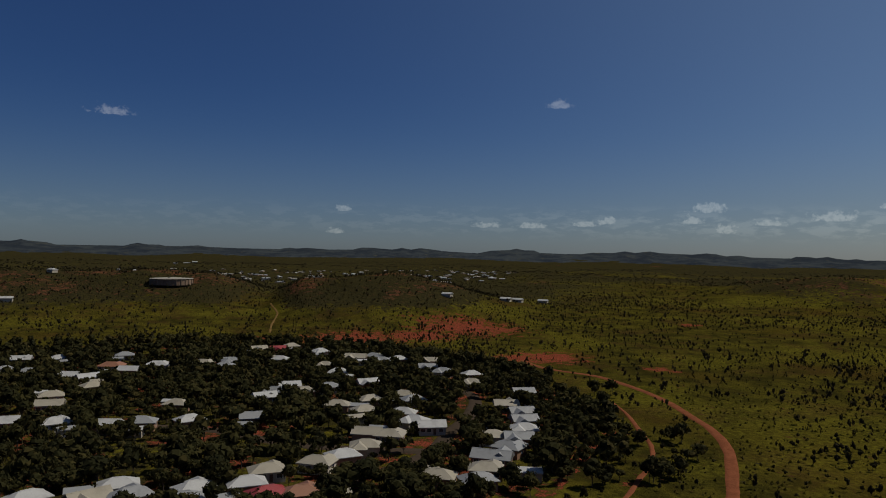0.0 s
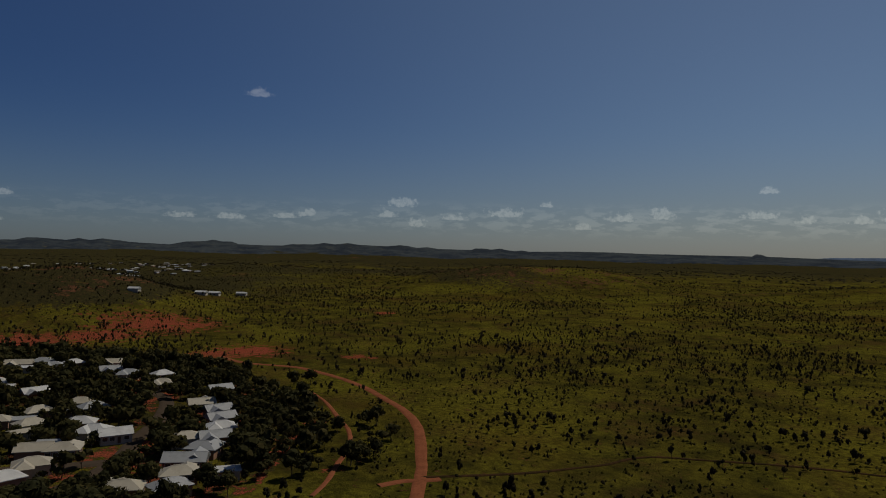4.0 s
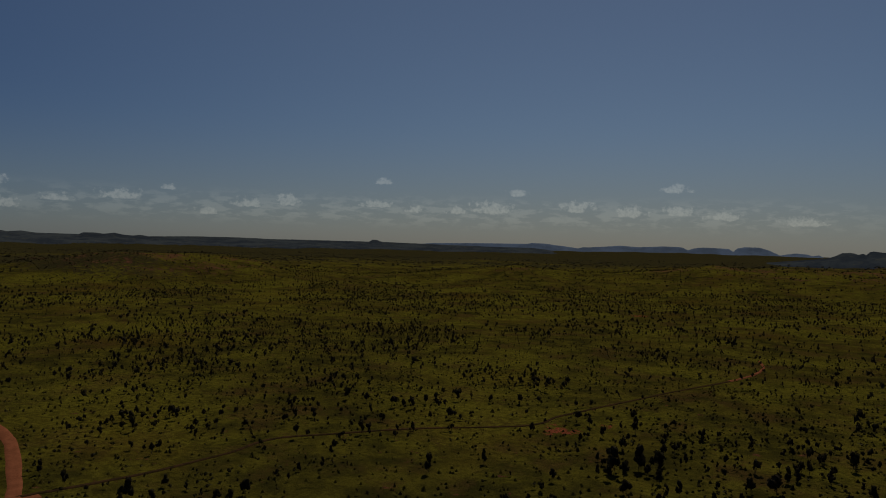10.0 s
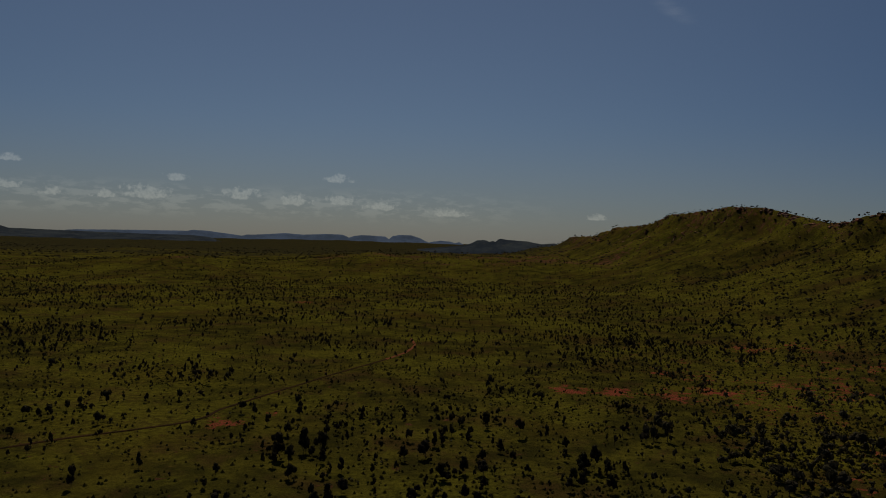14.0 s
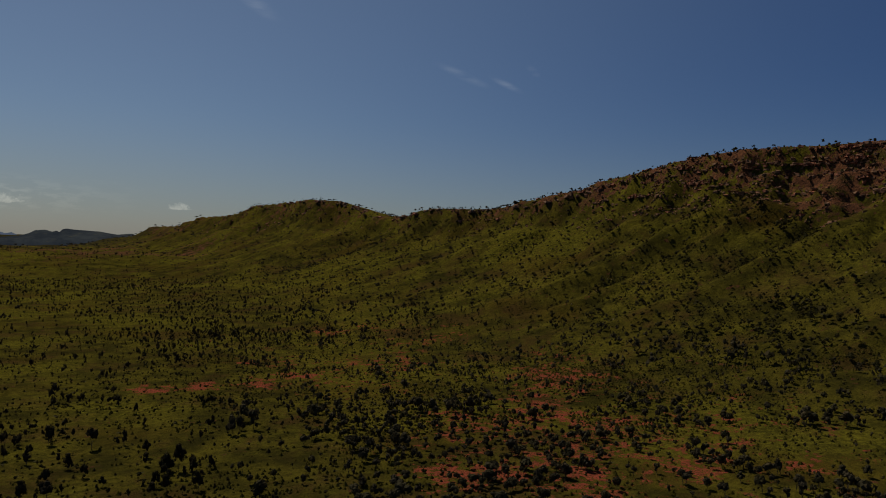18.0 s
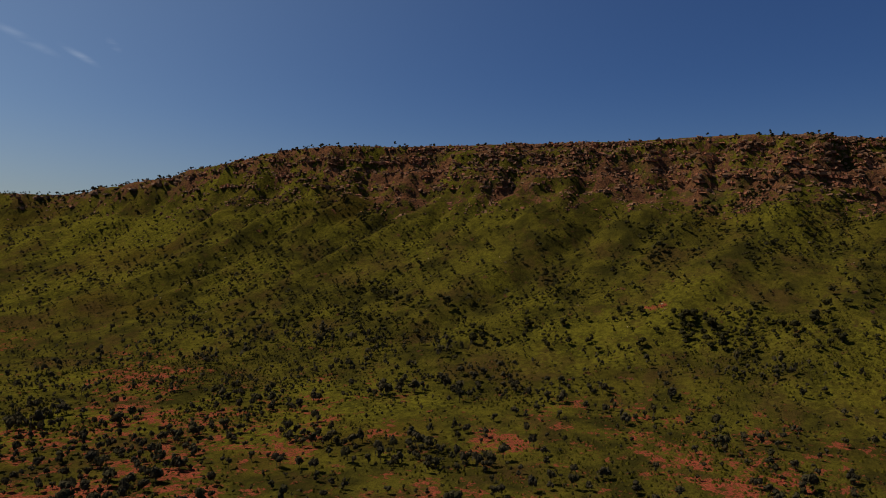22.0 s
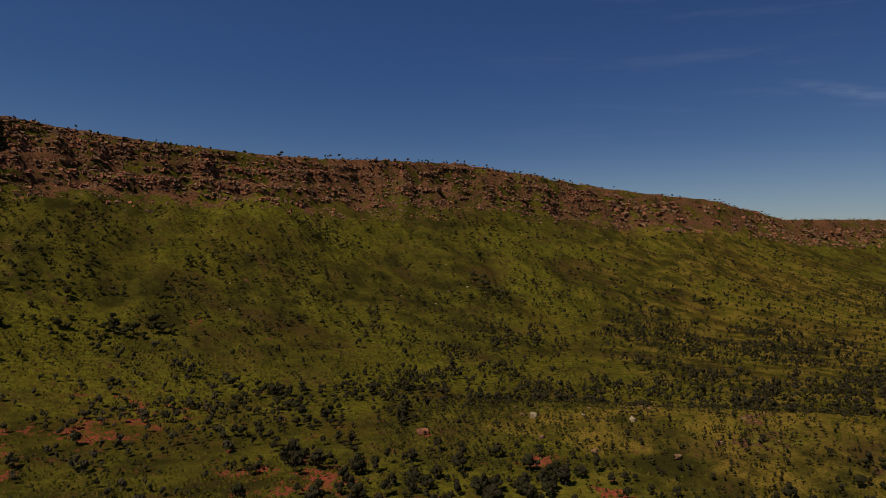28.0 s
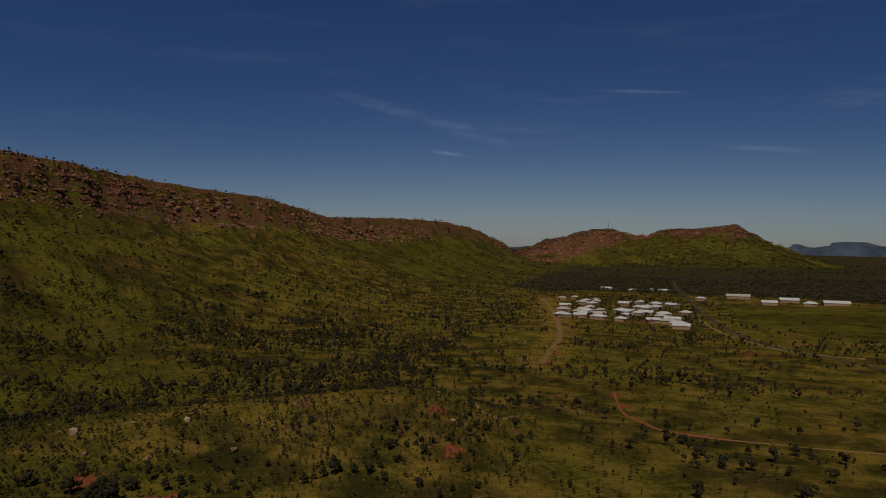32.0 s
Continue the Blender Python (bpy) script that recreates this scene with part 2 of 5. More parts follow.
def roof_material(name, colour, dirt):
    """Corrugated sheet roofing."""
    m, tree, b = material(name, .45, 0, .4)
    co = tree.nodes.new("ShaderNodeTexCoord").outputs["Object"]
    p = place(tree)
    c = mixed(tree, maths(tree, "MULTIPLY", ramp(tree, noisy(tree, p, .35, 5), .45, .75), .6), colour, dirt)
    tree.links.new(c, b.inputs["Base Color"])
    wave = tree.nodes.new("ShaderNodeTexWave")
    tree.links.new(co, wave.inputs[0])
    wave.inputs["Scale"].default_value = 2.2
    bumped(tree, b, wave.outputs["Fac"], .4, .03)
    return m


def distant(name, colour, pale, haze_glow):
    """Far ranges, wooded in patches; haze of kilometres of air painted in as emission."""
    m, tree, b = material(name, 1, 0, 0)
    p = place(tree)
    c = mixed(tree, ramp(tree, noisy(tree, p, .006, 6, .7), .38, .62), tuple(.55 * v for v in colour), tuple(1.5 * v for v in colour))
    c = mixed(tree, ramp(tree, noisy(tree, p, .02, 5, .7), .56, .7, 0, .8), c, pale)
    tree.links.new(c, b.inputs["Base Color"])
    b.inputs["Emission Color"].default_value = (*haze_glow, 1)
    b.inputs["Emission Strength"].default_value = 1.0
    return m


GRASS = ground_material()
SOIL = two_tone("red_dirt", (.22, .075, .035), (.15, .052, .024), .25, .95, spec=0)
PALE_DIRT = two_tone("pale_dirt", (.20, .118, .046), (.12, .078, .022), .2, .95, spec=0)
WHEEL_DIRT = two_tone("shaded_track_dirt", (.02, .016, .007), (.055, .028, .012), .2, .95, spec=0)
ASPHALT = two_tone("asphalt", (.05, .037, .026), (.066, .048, .034), .3, 1, spec=0)
BARK = two_tone("bark", (.11, .085, .065), (.06, .048, .04), 2, .9)
LEAF_GUM = leaf_material("gum_leaves", (.024, .024, .010), (.048, .044, .015), (.08, .063, .021))
LEAF_MULGA = leaf_material("mulga_leaves", (.033, .027, .016), (.036, .033, .013), (.060, .045, .021))
LEAF_ACACIA = leaf_material("acacia_leaves", (.054, .045, .028), (.058, .051, .023), (.090, .068, .032))
LEAF_SCRUB = leaf_material("scrub_leaves", (.036, .032, .014), (.048, .043, .013), (.066, .050, .018))
TUSSOCK = leaf_material("spinifex", (.05, .044, .006), (.085, .07, .007), (.10, .07, .016))
ROCK_RED = two_tone("red_quartzite", (.33, .128, .066), (.165, .066, .037), .35, .9, bump=.6, dist=.2)
ROCK_BROWN = two_tone("weathered_rock", (.25, .130, .068), (.125, .068, .039), .4, .9, bump=.6, dist=.2)
ROCK_PALE = two_tone("pale_boulder", (.34, .26, .165), (.22, .16, .095), .6, .9, bump=.5, dist=.1)
ROOF_WHITE = roof_material("white_roof_sheet", (.45, .44, .41), (.29, .28, .26))
ROOF_CREAM = roof_material("cream_roof_sheet", (.35, .31, .23), (.25, .22, .16))
ROOF_GREY = roof_material("grey_roof_sheet", (.27, .27, .26), (.18, .18, .17))
ROOF_RED = roof_material("red_roof_sheet", (.30, .04, .04), (.2, .04, .035))
ROOF_TILE = roof_material("terracotta_roof_tiles", (.28, .13, .07), (.18, .09, .055))
WALL_BRICK = two_tone("brick_wall", (.32, .19, .12), (.24, .14, .09), 1.5)
WALL_RENDER = two_tone("rendered_wall", (.52, .46, .36), (.42, .37, .29), 1.2)
GLASS = two_tone("window_glass", (.03, .035, .04), (.05, .055, .06), .5, .08, bump=0, spec=.8)
PANEL = two_tone("solar_cells", (.012, .016, .035), (.02, .025, .05), 1, .15, bump=0, spec=.7)
DOOR_PAINT = two_tone("door_paint", (.16, .10, .07), (.11, .07, .05), 2, .5)
FRAME = two_tone("window_frame_paint", (.7, .7, .68), (.6, .6, .58), 2, .5)
CONCRETE = two_tone("weathered_concrete", (.27, .19, .13), (.19, .13, .09), .25, .9)
STEEL = two_tone("galvanised_steel", (.30, .30, .31), (.22, .22, .23), 2, .5, .6)
# painted haze: bluish colour and emission, brightest for the sunward mesas
RANGE_NEAR = distant("hazy_wooded_range", (.022, .024, .020), (.06, .052, .022), (.012, .016, .024))
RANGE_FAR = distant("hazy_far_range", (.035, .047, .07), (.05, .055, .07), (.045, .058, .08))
RANGE_SOUTH = distant("hazy_south_range", (.03, .036, .045), (.04, .043, .048), (.018, .024, .034))
# ---------------------------------------------------------------- the lie of the land
def smooth(v, a, b):
    t = np.clip((v - a) / (b - a), 0, 1)
    return t * t * (3 - 2 * t)


LATTICE = np.random.RandomState(7).rand(256, 256)


def value_noise(x, y):
    xi, yi = np.floor(x).astype(int), np.floor(y).astype(int)
    fx, fy = x - xi, y - yi
    fx, fy = fx * fx * (3 - 2 * fx), fy * fy * (3 - 2 * fy)
    g = lambda i, j: LATTICE[(xi + i) % 256, (yi + j) % 256]
    return (g(0, 0) * (1 - fx) + g(1, 0) * fx) * (1 - fy) + (g(0, 1) * (1 - fx) + g(1, 1) * fx) * fy


def fbm(x, y, octaves=4):
    """Fractal noise from -1 to 1."""
    total, size = 0, 0
    for n in range(octaves):
        total = total + value_noise(x * 2**n + 17.3 * n, y * 2**n + 5.7 * n) / 2**n
        size += 1 / 2**n
    return total / size * 2 - 1


# crest of the main range, along its line: (metres along, height)
CREST = [
    (2731, 40), (2231, 56), (2029, 83), (1833, 84), (1633, 103), (1489, 104), (1343, 108), (1305, 120), (1162, 123),
    (1051, 124), (950, 119), (869, 105), (796, 93), (763, 95), (696, 102), (591, 99), (529, 107), (466, 114), (411, 125),
    (367, 131), (333, 134), (297, 138), (242, 135), (144, 134), (63, 134), (2, 136), (-42, 134), (-71, 131), (-113, 128),
    (-161, 126), (-254, 125), (-349, 132), (-425, 136), (-453, 133), (-565, 129), (-693, 125), (-826, 125), (-957, 116),
    (-1059, 107), (-1384, 119), (-1537, 122), (-1780, 125), (-2031, 119), (-2183, 113), (-2459, 83), (-2743, 56), (-3000, 15), (-3150, 0)]
CREST_S, CREST_Z = np.array(CREST[::-1], float).T
CREST_U = 490.0
# the flank of the range, across its line: distance from the camera and share of the crest's height
FLANK_U = [150, 200, 250, 300, 350, 400, 440, 458, 466, 474, 482, 490, 520, 600, 800, 1000]
FLANK_Z = [0, .008, .038, .128, .27, .45, .624, .707, .79, .86, .96, 1, .95, .72, .3, .02]
NX, NY = math.sin(radians(85)), math.cos(radians(85))


def range_uv(x, y):
    """Across and along the main range."""
    return x * NX + y * NY, -x * NY + y * NX


def bearing(x, y):
    return (np.degrees(np.arctan2(x, y)) + 160) % 360 - 160


# lesser hills round the camera: distance of the crest, rise in front, fall behind, and (bearing, height) along it
HILLS = [
    (850, 260, 300, [(-135, 20), (-122, 28), (-114, 30), (-109, 29), (-104, 34), (-100, 31), (-97, 14), (-94, 0)]),
    (760, 240, 280, [(-97, 0), (-95, 12), (-93, 27), (-89, 33), (-85, 32), (-82, 24), (-78, 8), (-74, 0)]),
    (1500, 500, 400, [(-80, 0), (-74, 14), (-66, 16), (-58, 18), (-50, 12), (-46, 0)]),
    (1150, 330, 350, [(-63, 0), (-59, 12), (-55, 22), (-51, 28), (-47, 28), (-43, 21), (-39, 6), (-35, 0)]),
    (1250, 350, 350, [(-36, 0), (-31, 5), (-27, 14), (-22, 22), (-18, 12), (-13, 17), (-8, 27), (-2, 26), (6, 24), (14, 20), (24, 16), (34, 0)]),
    (1900, 500, 500, [(-30, 0), (-20, 4), (-10, 12), (0, 18), (12, 24), (20, 12), (26, 0)]),
    (238, 75, 42, [(118, 0), (126, 4), (134, 8), (142, 9.5), (150, 12), (156, 14), (160, 12.5), (164, 6), (168, 0)]),
]
# the second range beyond the gap
SECOND = (2650, 700, 500, [(162.5, 0), (165.5, 53), (166.5, 69), (168.1, 80), (170, 108), (171.1, 128), (172.3, 131), (172.9, 130), (173.5, 119), (174.4, 112), (175.6, 111),
                           (176.4, 126), (177.8, 134), (178.8, 129), (181.3, 139), (181.8, 146), (182.1, 139), (182.6, 120), (183.4, 107), (184.3, 88), (185.2, 70), (188, 20), (191, 0)])


def hill(r, az, spec):
    at, rise, fall, table = spec
    top = np.interp(az, *np.array(table, float).T, left=0, right=0)
    t = np.where(r < at, 1 - (at - r) / rise, 1 - (r - at) / fall)
    return top * smooth(t, 0, 1)


def land(x, y):
    """The height of the ground."""
    x, y = np.asarray(x, float), np.asarray(y, float)
    r, az = np.hypot(x, y), bearing(x, y)
    u, s = range_uv(x, y)
    z = 0.9 * fbm(x / 60, y / 60) + (11 * (fbm(x / 330, y / 330) + .3) + 4 * fbm(x / 110, y / 110)) * smooth(r, 450, 1000) + 6 * fbm(x / 700 + 9, y / 700) * smooth(r, 1200, 2400) * (1 - smooth(r, 3000, 4200))
    z = z + 32 * smooth(r, 2600, 4700)
    lows, wave = 0, 1 + .22 * fbm(x / 55, y / 55, 3)
    for spec in HILLS:
        lows = np.maximum(lows, hill(r, az, spec) * (wave if spec[0] > 300 else 1))
    far = hill(r, az, SECOND)
    far = far * (1 + .34 * (np.abs(fbm(az / 1.1, r / 900, 4)) - .25) * smooth(far, 15, 60) * (1 - smooth(far, 95, 122)))
    top = np.interp(s, CREST_S, CREST_Z, left=0, right=0)
    slope = smooth(u, 190, 330) * (1 - smooth(u, 430, 470))
    spur = np.abs(fbm((s + .45 * u) / 75, u / 400 + 3, 3)) * 2 - .45
    spur = spur + .42 * (np.abs(fbm((s + .5 * u) / 30 + 8, u / 300, 2)) * 2 - .5)
    calm = .55 + .45 * smooth(s, -160, 120)
    bent = u + slope * calm * (15 * spur + 4 * fbm(x / 26, y / 26)) + smooth(u, 380, 440) * (1 - smooth(u, 484, 492)) * (15 * fbm(s / 42, u / 60) + 6 * fbm(s / 10, u / 14, 2))
    flank = top * np.interp(bent, FLANK_U, FLANK_Z, left=0, right=0)
    flank = flank + slope * .9 * fbm(x / 12, y / 12, 4)
    # ledges of the cliff band
    ledge = smooth(bent, 448, 460) * (1 - smooth(bent, 486, 492)) * (top > 60) * (np.abs(s) < 650)
    beds = flank + .02 * s + 5 * fbm(s / 45, u / 30)
    flank = flank - ledge * 1.3 * np.sin(beds * 2 * np.pi / 11) + ledge * .8 * fbm(x / 5, y / 5, 2)
    return np.maximum(z + lows, 0.0 * z) * (1 - smooth(flank, 4, 30)) + np.maximum(flank, far)


def land_at(x, y):
    return float(land(np.array([x]), np.array([y]))[0])
# ---------------------------------------------------------------- helpers for meshes
def mesh_from(name, verts, faces, mats, index=None, smooth_faces=False, tint=None):
    """A mesh from arrays of corners and of triangles (or quads)."""
    verts, faces = np.asarray(verts, np.float32), np.asarray(faces, np.int32)
    m = bpy.data.meshes.new(name)
    n, k = faces.shape
    m.vertices.add(len(verts))
    m.vertices.foreach_set("co", verts.ravel())
    m.loops.add(n * k)
    m.loops.foreach_set("vertex_index", faces.ravel())
    m.polygons.add(n)
    m.polygons.foreach_set("loop_start", np.arange(0, n * k, k, dtype=np.int32))
    for mat in mats:
        m.materials.append(mat)
    if index is not None:
        m.polygons.foreach_set("material_index", np.asarray(index, np.int32))
    m.polygons.foreach_set("use_smooth", np.full(n, smooth_faces))
    if tint is not None:
        m.attributes.new("tint", "FLOAT", "POINT").data.foreach_set("value", np.asarray(tint, np.float32))
    m.update(calc_edges=True)
    return m


def part(name, bm, mat, parent, label=""):
    """One mesh object under a thing or under a part."""
    if isinstance(bm, bmesh.types.BMesh):
        data = bpy.data.meshes.new(name)
        bm.to_mesh(data)
        bm.free()
        data.materials.append(mat)
    else:
        data = bm
    ob = new(name, data)
    ob.parent = parent
    return tagged(ob, label)


def box(sx, sy, sz, x=0, y=0, z=0, bevel=0.0):
    """A box with its base at z."""
    bm = bmesh.new()
    bmesh.ops.create_cube(bm, size=1, matrix=Matrix.Translation((x, y, z + sz / 2)) @ Matrix.Diagonal((sx, sy, sz, 1)))
    if bevel:
        bmesh.ops.bevel(bm, geom=bm.edges[:], offset=bevel, segments=1, affect="EDGES")
    return bm


def near_line(x, y, line):
    """Distance from points to a line through several places."""
    best = np.full(np.shape(x), 1e9)
    xs, ys = [p[0] for p in line], [p[1] for p in line]
    box_ = (x > min(xs) - 45) & (x < max(xs) + 45) & (y > min(ys) - 45) & (y < max(ys) + 45)
    if np.ndim(x) == 1 and not box_.all():
        if box_.any():
            best[box_] = near_line(x[box_], y[box_], line)
        return best
    for (ax, ay), (bx, by) in zip(line, line[1:]):
        dx, dy = bx - ax, by - ay
        t = np.clip(((x - ax) * dx + (y - ay) * dy) / (dx * dx + dy * dy + 1e-9), 0, 1)
        best = np.minimum(best, np.hypot(x - ax - t * dx, y - ay - t * dy))
    return best


# ---------------------------------------------------------------- lines of roads and tracks
ROAD = [(-128, 70), (-153, 89), (-171, 101), (-194, 114), (-213, 124), (-237, 132), (-258, 135), (-286, 138), (-313, 137), (-339, 132), (-351, 127), (-372, 110), (-400, 104)]
SPUR = [(-164, 84), (-164, 92), (-162, 97), (-161, 101)]
FOOTPATH = [(-165, 66), (-173, 73), (-186, 82), (-196, 89), (-217, 100), (-238, 105), (-264, 111), (-284, 113)]
TRACK = [(-165, 97), (-157, 117), (-153, 132), (-150, 151), (-150, 167), (-139, 182), (-120, 203), (-90, 228), (-85, 247), (-78, 264), (-64, 298), (-52, 331), (-40, 360), (-32, 384)]
TRACK_END = [(-40, 360), (-32, 384), (-29, 413), (-33, 437)]
FIREBREAK = [(190, -860), (184, -830), (153, -724), (118, -588), (98, -495), (88, -413), (84, -371)]
HIGHWAY = [(60, -1300), (43, -1109), (2, -710), (-25, -549), (-48, -487), (-69, -461), (-88, -432), (-140, -370)]
VERGE_TRACK = [(14, -700), (-10, -569), (-35, -500), (-59, -477), (-85, -468)]
LOOP = [(38, -312), (30, -275), (21, -261), (13, -252), (-8, -249), (-31, -249), (-70, -252)]
SMALL_LOOP = [(80, -250), (78, -240), (73, -228), (68, -222), (63, -226), (62, -241), (62, -253)]
HILL_TRACK = [(-702, -69), (-632, -56), (-575, -55), (-529, -52)]
STREET = [(-175, -16), (-186, -6), (-194, 3), (-201, 14), (-218, 28), (-242, 38), (-266, 49), (-300, 56), (-340, 44)]
BACK_STREET = [(-218, 28), (-228, -12), (-250, -46), (-256, -90), (-262, -140)]
TOWN = [(-140, -140), (-150, -40), (-165, 20), (-175, 55), (-215, 82), (-275, 98), (-330, 100), (-400, 72), (-450, 30), (-480, -40), (-470, -120), (-440, -210), (-330, -300), (-200, -260)]


def inside(x, y, poly):
    hit = np.zeros(np.shape(x), bool)
    for (ax, ay), (bx, by) in zip(poly, poly[1:] + poly[:1]):
        hit ^= ((ay > y) != (by > y)) & (x < (bx - ax) * (y - ay) / (by - ay + 1e-12) + ax)
    return hit


FIELD = [(-15, -860), (-300, -820), (-330, -560), (-110, -560), (-30, -640)]
# bare red soil: x, y, half width
SOIL_NORTH = [(-501, 10, 32), (-515, 55, 27), (-555, 96, 36), (-547, 121, 16), (-413, 123, 20), (-409, 105, 14), (-583, 301, 8), (-366, 173, 7),
              (-182, 79, 4), (-235, 95, 5), (-499, -59, 10), (45, 300, 11), (64, 299, 14), (88, 295, 14), (-78, 229, 7), (-66, 241, 4), (-149, 657, 14)]
SOIL_RANGE = [(109, 305, 15), (46, 299, 10), (97, 346, 10), (101, 159, 17), (130, 144, 15), (176, 136, 8), (236, 175, 7), (170, 428, 14), (200, 267, 7),
              (200, 81, 14), (192, 120, 9), (158, 134, 14), (145, 158, 11), (198, 17, 14), (206, 33, 9), (228, -2, 6), (338, 61, 6), (230, -52, 6), (111, 157, 14), (130, 157, 12), (123, 133, 15), (193, 86, 8), (208, 26, 12), (195, 13, 12), (182, 8, 12), (211, 40, 6), (242, -10, 6)]
SOIL_SOUTH = [(168, -77, 15), (185, -65, 9), (143, -131, 7), (120, -134, 7), (182, -118, 4), (329, -91, 5), (59, -219, 4), (66, -186, 4),
              (85, -413, 7), (-25, -467, 14), (51, -625, 16), (-58, -525, 12), (64, -237, 5), (74, -200, 5), (79, -205, 4), (39, -308, 5), (31, -287, 5), (24, -266, 4), (56, -297, 5), (84, -380, 7)]


def cover(x, y):
    """Shares of bare soil, rock and woodland floor."""
    r, az = np.hypot(x, y), bearing(x, y)
    u, s = range_uv(x, y)
    soil = np.zeros(np.shape(x))
    for px, py, w in SOIL_NORTH + SOIL_RANGE + SOIL_SOUTH:
        soil = np.maximum(soil, (.98 if px < -360 else .7) - .5 * np.hypot(x - px, y - py) / w)
    foot = smooth(u, 90, 150) * (1 - smooth(u, 230, 290)) * smooth(s, -150, -60) * (1 - smooth(s, 350, 500))
    soil = np.maximum(soil, foot * (.25 + .5 * fbm(x / 40, y / 40)))
    soil = np.where(inside(x, y, TOWN), .3 + .5 * fbm(x / 18, y / 18), soil)
    top = np.interp(s, CREST_S, CREST_Z, left=0, right=0)
    rock = smooth(u, 436 + 30 * fbm(s / 48, s / 90) + 24 * smooth(s, 180, 330), 464 + 16 * smooth(s, 180, 330)) * (1 - smooth(u, 500, 520)) * (.62 + .8 * fbm(s / 20, u / 9)) * (top > 60)
    rock = rock * (1 - .4 * smooth(s, 420, 620))
    scrub = 0
    for spec in HILLS[:6]:
        rise = hill(r, az, spec)
        rock = np.maximum(rock, smooth(rise, 9, 22) * (.33 + .6 * fbm(x / 45, y / 45)))
        scrub = np.maximum(scrub, smooth(rise, 4, 16) * (.95 + .4 * fbm(x / 60, y / 60)) * (1 - smooth(az, -60, -40)))
    second = hill(r, az, SECOND)
    line = 10 + 82 * smooth(az, 168.8, 175.5) + 26 * fbm(x / 160, y / 160) + 12 * fbm(x / 40, y / 40)
    rock = np.maximum(rock, smooth(second, line, line + 24) * .85)
    knoll = hill(r, az, HILLS[-1])
    rock = np.maximum(rock, smooth(knoll, 4, 9) * (.16 + .55 * fbm(x / 14, y / 14)))
    wood = smooth(r, 1150, 2300) * (.6 + .45 * fbm(x / 260, y / 90)) * (second < 12)
    wood = np.maximum(np.maximum(wood, scrub), inside(x, y, TOWN) * .55)
    wood = np.maximum(wood, smooth(r, 2300, 2700) * .9 * (second < 12))
    wood = np.maximum(wood, smooth(az + 4 * fbm(x / 90, y / 90), 163, 168) * smooth(r + 120 * fbm(x / 120, y / 120) + 60 * smooth(az, 174, 179), 960, 1040) * (second < 12) * (1 - smooth(u + 30 * fbm(x / 50, y / 50), 150, 250)) * .95)
    wood = np.maximum(wood, (1 - smooth(az, -78, -58)) * smooth(r, 620, 950) * (.82 + .5 * fbm(x / 110, y / 110)))
    dry = np.maximum(smooth(knoll, 1, 6) * .42, smooth(az, 112, 150) * (1 - smooth(r, 900, 1300)) * .41)
    dry = np.maximum(dry, smooth(second, 8, 30) * .28)
    dry = np.where(inside(x, y, FIELD), 0, dry)
    dry = np.maximum(dry, .55 * (near_line(x.ravel(), y.ravel(), FIREBREAK).reshape(np.shape(x)) < 13))
    return np.clip(soil, 0, 1), np.clip(rock, 0, 1), np.clip(wood, 0, 1), np.clip(dry, 0, 1)


def build_ground():
    az = np.concatenate([np.arange(-122, 200, .47), np.arange(200, 238, 2.8)])
    r = np.concatenate([np.linspace(6, 140, 14), np.arange(143, 560, 1.7), np.geomspace(560, 4850, 170)])
    a, rr = np.meshgrid(np.radians(az), r)
    x, y = rr * np.sin(a), rr * np.cos(a)
    z = land(x, y)
    rows, cols = x.shape
    i = np.arange(rows * cols).reshape(rows, cols)
    j = np.roll(i, -1, axis=1)
    quads = np.stack([i[:-1], i[1:], j[1:], j[:-1]], -1).reshape(-1, 4)
    hub = np.arange(0, cols, 2)
    quads = np.concatenate([quads, np.stack([np.full(len(hub), rows * cols), i[0, hub], i[0, hub + 1], i[0, (hub + 2) % cols]], -1)])
    verts = np.concatenate([np.stack([x, y, z], -1).reshape(-1, 3), [[.5, .3, land_at(0, 0)]]])
    m = mesh_from("ground", verts, quads, [GRASS], smooth_faces=True)
    shares = np.ones((len(verts), 4), np.float32)
    shares[:, :] = np.stack(cover(verts[:, 0], verts[:, 1]), -1)
    m.color_attributes.new("cover", "FLOAT_COLOR", "POINT").data.foreach_set("color", shares.ravel())
    return tagged(new("ground", m), "green grassland with red soil rising to rocky ranges", "ground", kind="structure")


build_ground()


